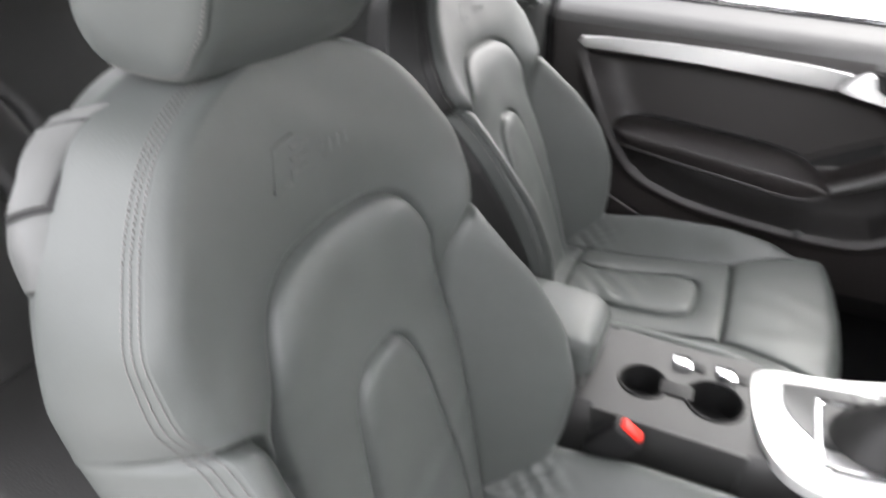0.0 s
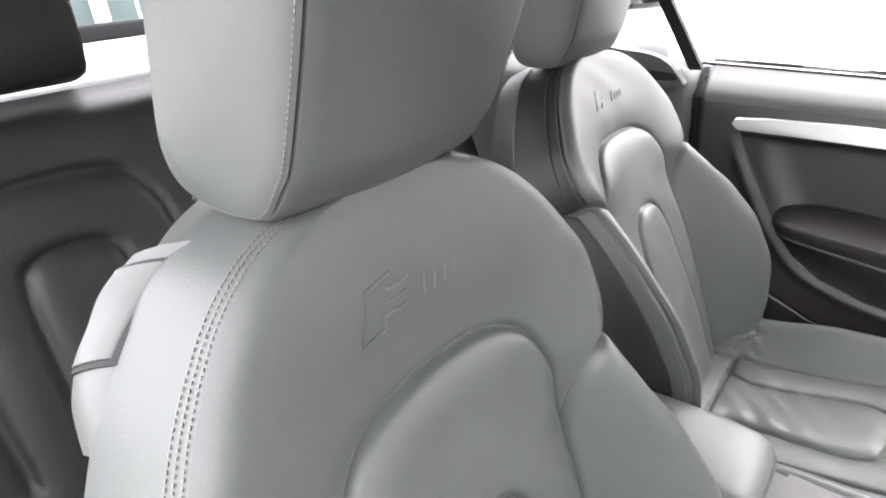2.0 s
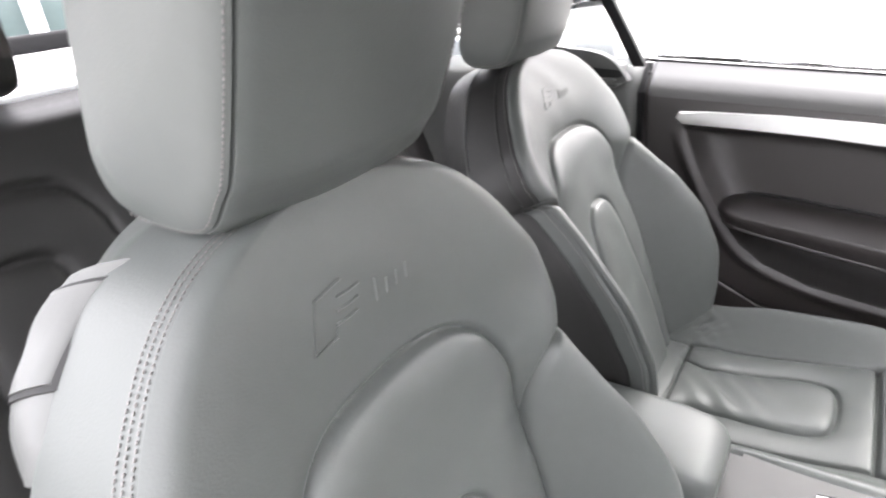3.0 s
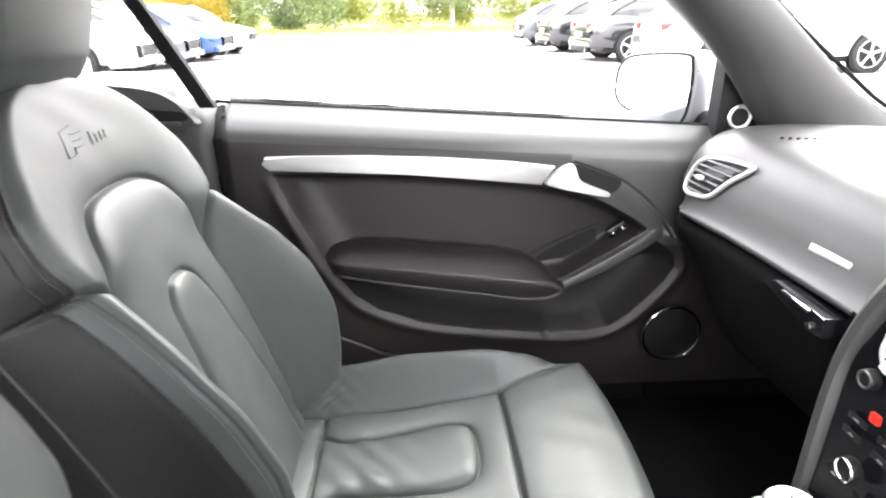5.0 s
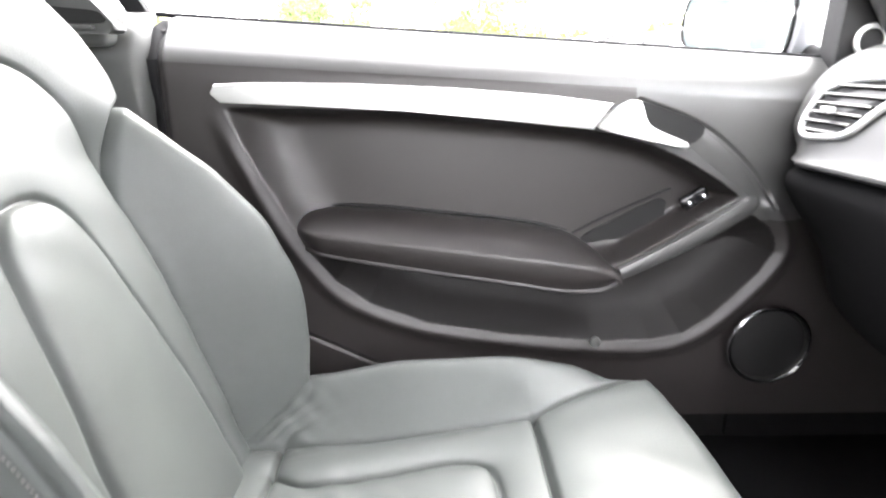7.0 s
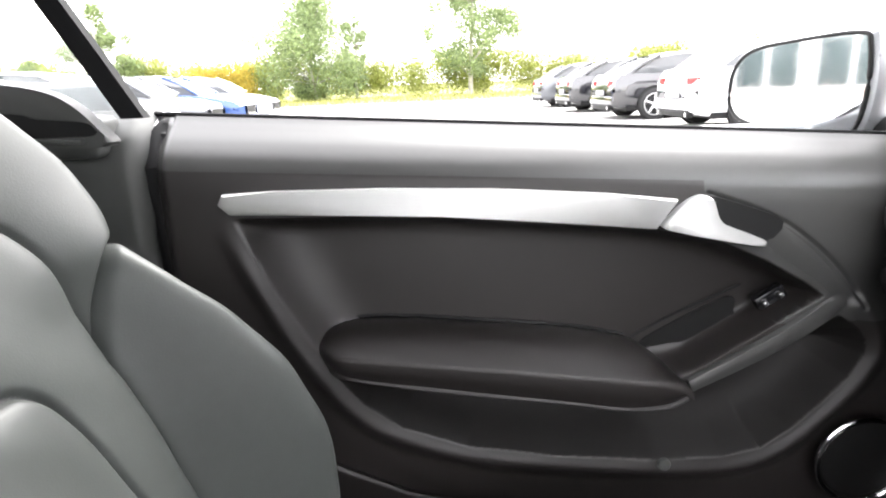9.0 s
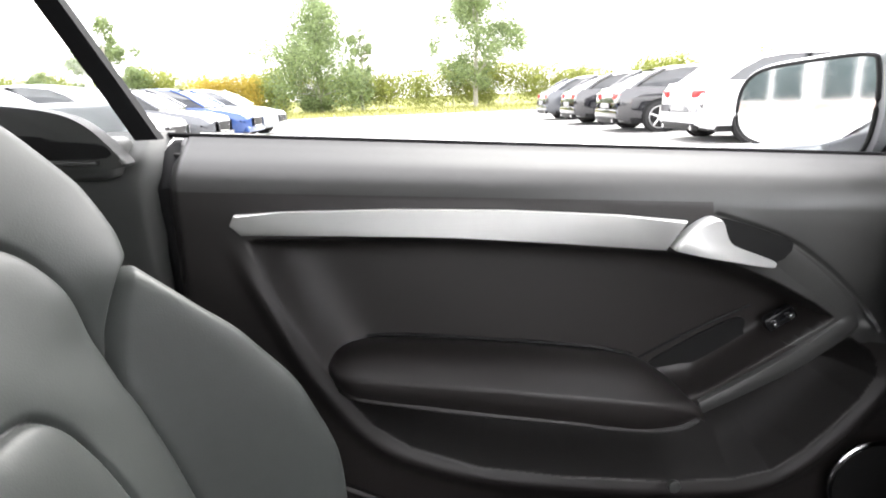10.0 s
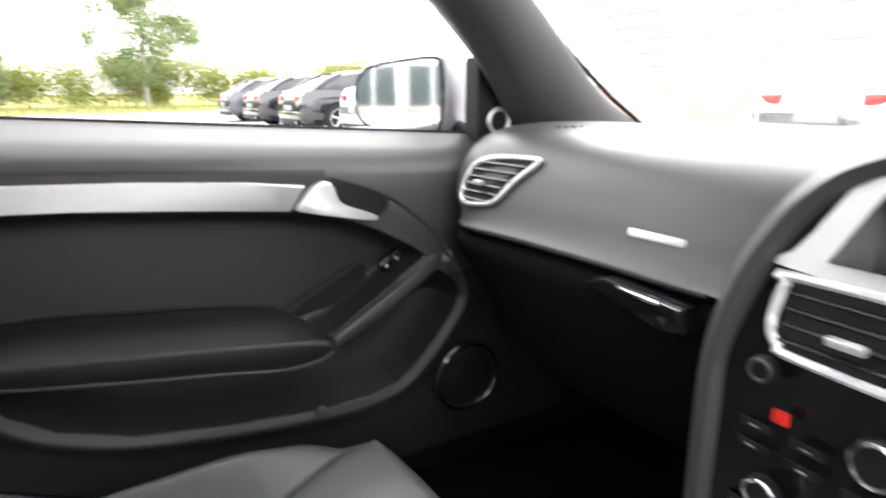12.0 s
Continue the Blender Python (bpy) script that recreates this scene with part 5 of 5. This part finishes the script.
def parked_car(name, label, paint, at, turn, estate=False, tall=1.0, dark_glass=True):
    """A parked car whose front points along its own x axis; its rear bumper is at x = 0."""
    h = tall
    car = thing(name, label, "car", "parked cars", at=at)
    car.rotation_euler = (0, 0, radians(turn))
    sec = [(0.0, 0.72, 0.38, 0.66, 0.60), (0.05, 0.82, 0.30, 0.86, 0.78), (0.18, 0.88, 0.25, 0.98 * h, 0.84), (0.5, 0.905, 0.22, 1.0 * h, 0.88), (1.4, 0.92, 0.21, 0.97 * h, 0.88), (2.6, 0.92, 0.21, 0.93 * h, 0.86), (3.3, 0.91, 0.21, 0.92 * h, 0.82), (4.0, 0.89, 0.22, 0.82 * h, 0.74), (4.4, 0.84, 0.24, 0.72 * h, 0.66), (4.56, 0.72, 0.28, 0.60 * h, 0.56), (4.62, 0.55, 0.34, 0.50 * h, 0.48)]
    part("body", loft([car_ring(*s) for s in sec]), paint, car)
    part("sill", loft([[(x, y, z) for y, z in ((-0.86, 0.20), (-0.88, 0.30), (0.88, 0.30), (0.86, 0.20))] for x in (0.3, 4.2)]), BLACK, car)
    rear = 0.35 if estate else 0.55
    roof_h = 1.42 * h
    cab = [(rear - 0.25, 0.72, 0.985 * h), (rear + 0.15, 0.70, 1.20 * h), (rear + 0.55, 0.66, roof_h - 0.06), (rear + 1.0, 0.63, roof_h), (rear + 1.7, 0.62, roof_h), (rear + 2.1, 0.63, roof_h - 0.05), (rear + 2.5, 0.67, 1.22 * h), (rear + 2.95, 0.74, 0.94 * h)]
    part("cabin_glass", loft([[(x, -w, 0.9 * h), (x, -w, 0.93 * h), (x, -w * 0.94 if z > 1.1 else -w, z), (x, w * 0.94 if z > 1.1 else w, z), (x, w, 0.93 * h), (x, w, 0.9 * h)] for x, w, z in cab]), CAR_GLASS, car, "dark tinted windows")
    part("roof", loft([[(x, -w, z - 0.03), (x, -w * 0.9, z + 0.012), (x, 0, z + 0.028), (x, w * 0.9, z + 0.012), (x, w, z - 0.03)] for x, w, z in cab[2:6]]), paint, car)
    for sgn in (1, -1):
        part("pillar", tube([(cab[0][0] + 0.05, sgn * 0.735, 0.97 * h), (cab[1][0], sgn * 0.70, 1.20 * h), (cab[2][0], sgn * 0.65, roof_h - 0.05)], 0.05, 8), paint, car)
        part("pillar", tube([(cab[7][0], sgn * 0.76, 0.94 * h), (cab[6][0], sgn * 0.685, 1.22 * h), (cab[5][0], sgn * 0.63, roof_h - 0.04)], 0.035, 8), paint, car)
        part("pillar", tube([(rear + 1.45, sgn * 0.76, 0.94 * h), (rear + 1.4, sgn * 0.63, roof_h - 0.03)], 0.035, 8), BLACK, car)
        part("tail_lamp", box((0.16, 0.34, 0.13), (0.10, sgn * 0.62, 0.80 * h), 0.03, 3, (0, 0, sgn * -12)), TAIL, car, "red tail lamp")
        part("headlamp", box((0.36, 0.30, 0.13), (4.30, sgn * 0.62, 0.66 * h), 0.04, 3, (0, 8, sgn * -24)), HEADLAMP, car, "clear headlamp")
        part("door_mirror", box((0.12, 0.20, 0.13), (rear + 2.45, sgn * 1.0, 0.98 * h), 0.03, 3), paint, car)
        part("exhaust", tube([(0.04, sgn * 0.55, 0.27), (-0.03, sgn * 0.55, 0.27)], 0.04, 14), CHROME, car)
        for x in (0.92, 3.72):
            w = part("wheel", disc(0.335, 0.22, (x, sgn * 0.83, 0.335), (0, 1, 0), 36, 0.03), TYRE, car)
            part("arch", disc(0.385, 0.03, (x, sgn * 0.905, 0.35), (0, 1, 0), 36), BLACK, car)
            rim = part("rim", disc(0.235, 0.02, (x, sgn * 0.935, 0.335), (0, 1, 0), 32, 0.006), BLACK, w)
            part("hub", disc(0.05, 0.03, (x, sgn * 0.945, 0.335), (0, 1, 0), 16, 0.004), RIM, w)
            for k in range(5):
                a = 2 * math.pi * k / 5 + 0.3
                part("spoke", tube([(x, sgn * 0.945, 0.335), (x + 0.22 * math.cos(a), sgn * 0.945, 0.335 + 0.22 * math.sin(a))], 0.024, 6), RIM, w)
            part("rim_edge", ring(0.235, 0.014, (x, sgn * 0.94, 0.335), (0, 1, 0), 32, 6), RIM, w)
    part("rear_bumper", box((0.12, 1.55, 0.22), (0.05, 0, 0.42), 0.04, 3), paint, car)
    part("diffuser", box((0.12, 1.3, 0.13), (0.03, 0, 0.285), 0.03, 3), BLACK, car, "black rear diffuser")
    part("boot_trim", box((0.03, 0.9, 0.03), (0.035, 0, 0.89 * h), 0.01, 2), CHROME, car)
    part("number_plate", box((0.02, 0.52, 0.11), (-0.02, 0, 0.60), 0.006, 2), LIGHTBAR, car, "plain pale number plate")
    part("grille", box((0.08, 0.75, 0.24), (4.585, 0, 0.50 * h), 0.04, 3), BLACK, car, "black front grille")
    part("grille_frame", tube([(4.63, y, z) for y, z in rounded([(-0.36, 0.62 * h), (0.36, 0.62 * h), (0.30, 0.40 * h), (-0.30, 0.40 * h)], 1, True)], 0.014, 6, True), CHROME, car)
    part("front_bumper", box((0.16, 1.5, 0.16), (4.52, 0, 0.32), 0.05, 3), paint, car)
    return car


RIGHT_ROW = ((CAR_WHITE, "white", 4.75, 10.9, 1.04, False), (CAR_BLACK, "black", 4.35, 14.2, 1.0, False), (CAR_BLACK, "black", 4.2, 17.7, 1.0, False), (CAR_GREY, "dark grey", 4.1, 21.4, 1.0, False), (CAR_WHITE, "white", 7.9, 3.9, 1.02, False))
for paint, word, x, y, tall, est in RIGHT_ROW:
    parked_car("parked_car", word + " saloon parked tail first beside others on asphalt", paint, (x, y, 0.0), 3, est, tall)
LEFT_ROW = ((CAR_WHITE, "white", 6.9, -9.3), (CAR_WHITE, "white", 9.2, -9.5), (CAR_WHITE, "white", 11.5, -9.2), (CAR_GREY, "dark grey", 13.9, -9.15), (CAR_BLUE, "blue", 16.4, -9.1), (CAR_SILVER, "silver", 19.1, -9.1))
for paint, word, y, x in LEFT_ROW:
    parked_car("parked_car", word + " saloon parked nose out in a row on asphalt", paint, (x, y, 0.0), 0, False, 1.0)
parked_car("parked_car", "red hatchback parked far ahead on the asphalt", material("red car paint", (0.45, 0.02, 0.02), 0.25, coat=0.6), (13.2, -3.5, 0), 90, True, 1.0)


# ---- trees, bushes and hedge ----
def leaf_cloud(name, blobs, count, size, mat, seed):
    """Leaves scattered over the skins of uneven clumps."""
    r = np.random.RandomState(seed)
    vol = np.array([b[3] ** 2 for b in blobs])
    pick = r.choice(len(blobs), count, p=vol / vol.sum())
    c = np.array([blobs[k][:3] for k in pick])
    rad = np.array([blobs[k][3] for k in pick])
    d = r.normal(size=(count, 3))
    d /= np.linalg.norm(d, axis=1)[:, None]
    p = c + d * (rad * (r.uniform(0.2, 1.0, count) ** 0.7 * 1.3))[:, None] * np.array([1, 1, 0.85])
    n = d + r.normal(size=(count, 3)) * 0.7
    n /= np.linalg.norm(n, axis=1)[:, None]
    u = np.cross(n, r.normal(size=(count, 3)))
    u /= np.linalg.norm(u, axis=1)[:, None]
    v = np.cross(n, u)
    s = size * r.uniform(0.5, 1.3, count)[:, None]
    quad = np.stack([p - u * s, p - v * s * 0.55, p + u * s, p + v * s * 0.55 + n * s * 0.2], 1).reshape(-1, 3)
    f = np.arange(4 * count).reshape(-1, 4)
    return mesh_of(name, quad, f, mat, False)


def tree(label, x, y, height, width, mat, seed, count=4200, leaf=0.13, open_=0.5, bark=None, base=0.12):
    t = thing("tree", label, "tree", "trees at the edge", at=(x, y, 0))
    r = random.Random(seed)
    lean = [(0, 0, -0.1), (0.06 * width * r.uniform(-1, 1), 0.1, height * 0.35), (0.08 * width * r.uniform(-1, 1), 0, height * 0.7), (0.05 * width * r.uniform(-1, 1), 0, height * 0.95)]
    part("trunk", tube(rounded(lean, 5), list(np.linspace(0.022 * height, 0.004 * height, 16)), 10), bark or BARK, t)
    blobs = []
    for k in range(15):
        h = height * r.uniform(base + 0.06, 0.92)
        a = r.uniform(0, 2 * math.pi)
        prof = math.sin(math.pi * min(max((h / height - base) / (1.04 - base), 0.02), 1) ** 0.75)
        reach = 0.5 * width * prof * r.uniform(0.35, 1.0)
        tip = (reach * math.cos(a), reach * math.sin(a), h)
        root = (0, 0, max(h - reach * 0.8 - 0.3, 0.15 * height))
        part("limb", tube(rounded([root, ((root[0] + tip[0]) / 2, (root[1] + tip[1]) / 2, (root[2] + tip[2]) / 2 + 0.1), tip], 3), list(np.linspace(0.008 * height, 0.002 * height, 7)), 6), bark or BARK, t)
        blobs.append((*tip, width * r.uniform(0.09, 0.17) * (1.25 - open_ * 0.5)))
    for k in range(int(26 * (1 - open_)) + 12):
        h = height * r.uniform(base, 1.0)
        prof = math.sin(math.pi * min(max((h / height - base) / (1.04 - base), 0.02), 1) ** 0.75)
        a, q = r.uniform(0, 2 * math.pi), 0.5 * width * prof * r.uniform(0.2, 1.0)
        blobs.append((q * math.cos(a), q * math.sin(a), h, width * r.uniform(0.06, 0.13)))
    tagged(part("crown", leaf_cloud("crown", blobs, count, leaf, mat, seed), mat, t), kind="stuff")
    return t


tree("bushy green tree at the edge of the grass", -8.3, 46.5, 7.8, 9.0, LEAF, 3, 32000, 0.095, 0.2, base=0.02)
tree("slim green sapling beside the bushy tree", -5.2, 46.8, 6.0, 2.8, LEAF, 8, 4000, 0.08, 0.9, base=0.35)
tree("tall open birch with pale trunk at the edge of the grass", 3.4, 46.0, 8.8, 7.4, LEAF, 5, 22000, 0.095, 0.4, base=0.16)
tree("loose dark green tree behind parked cars", -24.5, 47.0, 7.6, 5.6, LEAF, 11, 14000, 0.11, 0.75, base=0.1)
tree("broad green tree beyond the parked cars", -35.5, 46.0, 7.0, 7.0, LEAF_LIGHT, 13, 14000, 0.095, 0.5, base=0.05)
tree("low dark green tree behind parked cars", -30.0, 47.5, 3.6, 4.5, LEAF, 17, 7000, 0.09, 0.5, base=0.02)
tree("green tree beyond the parked cars", -43.0, 40.0, 8.0, 7.0, LEAF, 19, 12000, 0.095, 0.5, base=0.08)


def bush(label, x, y, w, h, mat, seed, count=1500, name="bush"):
    b = thing(name, label, "bush", "bushes along the grass", at=(x, y, 0))
    r = random.Random(seed)
    blobs = [(r.uniform(-0.5, 0.5) * w, r.uniform(-0.6, 0.6), h * r.uniform(0.15, 0.8), h * r.uniform(0.16, 0.34)) for k in range(32)]
    part("stem", tube([(0, 0, -0.05), (0.05, 0, h * 0.6)], [0.06, 0.02], 6), BARK, b)
    tagged(part("foliage", leaf_cloud("foliage", blobs, count, 0.085, mat, seed), mat, b), kind="stuff")


bush("bright yellow shrub in front of the hedge", -14.8, 45.3, 4.2, 3.1, LEAF_YELLOW, 21, 10000, "yellow_bush")
for k in range(19):
    x = -44 + 4.1 * k + (0.7 if k % 2 else -0.5)
    bush("pale green hedge bush at the edge of the grass", x, 48.0 + (k * 37 % 5) * 0.35, 5.6, 3.0 + (k * 53 % 7) * 0.2, LEAF_LIGHT, 40 + k, 11000)
grass = flat(-60, 60, 30.15, 62, 0.03, GRASS, "grass_verge")
tagged(part("grass_verge", grass, GRASS), "sunlit yellow-green grass verge", "grass", kind="structure")
r = np.random.RandomState(4)
n = 16000
gx, gy = r.uniform(-40, 40, n), 30.5 + 17 * r.uniform(0, 1, n) ** 0.8
hgt = r.uniform(0.08, 0.3, n)
ang = r.uniform(0, math.pi, n)
dx, dy = 0.03 * np.cos(ang), 0.03 * np.sin(ang)
tri = np.stack([np.stack([gx - dx, gy - dy, 0 * gx + 0.02], 1), np.stack([gx + dx, gy + dy, 0 * gx + 0.02], 1), np.stack([gx + r.normal(0, 0.05, n), gy, hgt], 1)], 1).reshape(-1, 3)
tagged(part("tall_grass", mesh_of("tall_grass", tri, np.arange(3 * n).reshape(-1, 3), GRASS, False), GRASS), "tufts of long yellowish grass", "grass", kind="stuff")


# ---- buildings ----
def building(label, x, y0, y1, height, face, brick_to, glazed):
    """A hall whose front is the plane at x, facing along face (-1 or +1)."""
    b = thing("building", label, "building")
    d = 9.0
    part("wall", box((d, y1 - y0, height - brick_to), (x - face * d / 2, (y0 + y1) / 2, (height + brick_to) / 2)), CLAD, b, "white ribbed cladding")
    part("base_wall", box((d + 0.1, y1 - y0 + 0.1, brick_to), (x - face * d / 2, (y0 + y1) / 2, brick_to / 2)), BRICK, b, "pale red brick base")
    part("roof", box((d + 0.8, y1 - y0 + 0.8, 0.25), (x - face * d / 2, (y0 + y1) / 2, height + 0.12), 0.03), CLAD, b)
    if glazed:
        k = int((y1 - y0) / 2.4)
        for j in range(k):
            yc = y0 + (j + 0.5) * (y1 - y0) / k
            w = part("window", box((0.12, 2.15, 3.6), (x + face * 0.02, yc, 2.1), 0.01), FRAME_W, b)
            for dy in (-0.52, 0.52):
                for z0 in (1.0, 2.9):
                    part("pane", box((0.04, 0.94, 1.6), (x + face * 0.07, yc + dy, z0 + 0.15), 0.004), B_GLASS, w)
            part("column", box((0.35, 0.25, height - 0.3), (x + face * 0.25, yc + (y1 - y0) / k / 2, height / 2), 0.02), FRAME_W, b)
    else:
        for z in np.arange(brick_to + 0.55, height - 0.2, 0.42):
            part("cladding_joint", box((0.05, y1 - y0 - 0.1, 0.05), (x + face * 0.02, (y0 + y1) / 2, z)), JOINT, b)
    return b


building("low hall with white cladding over a red brick base", 16.0, -14.0, 18.2, 7.0, -1, 1.1, False)
building("showroom with white columns and large windows", -21.0, -14.0, 26.0, 5.5, 1, 0.3, True)
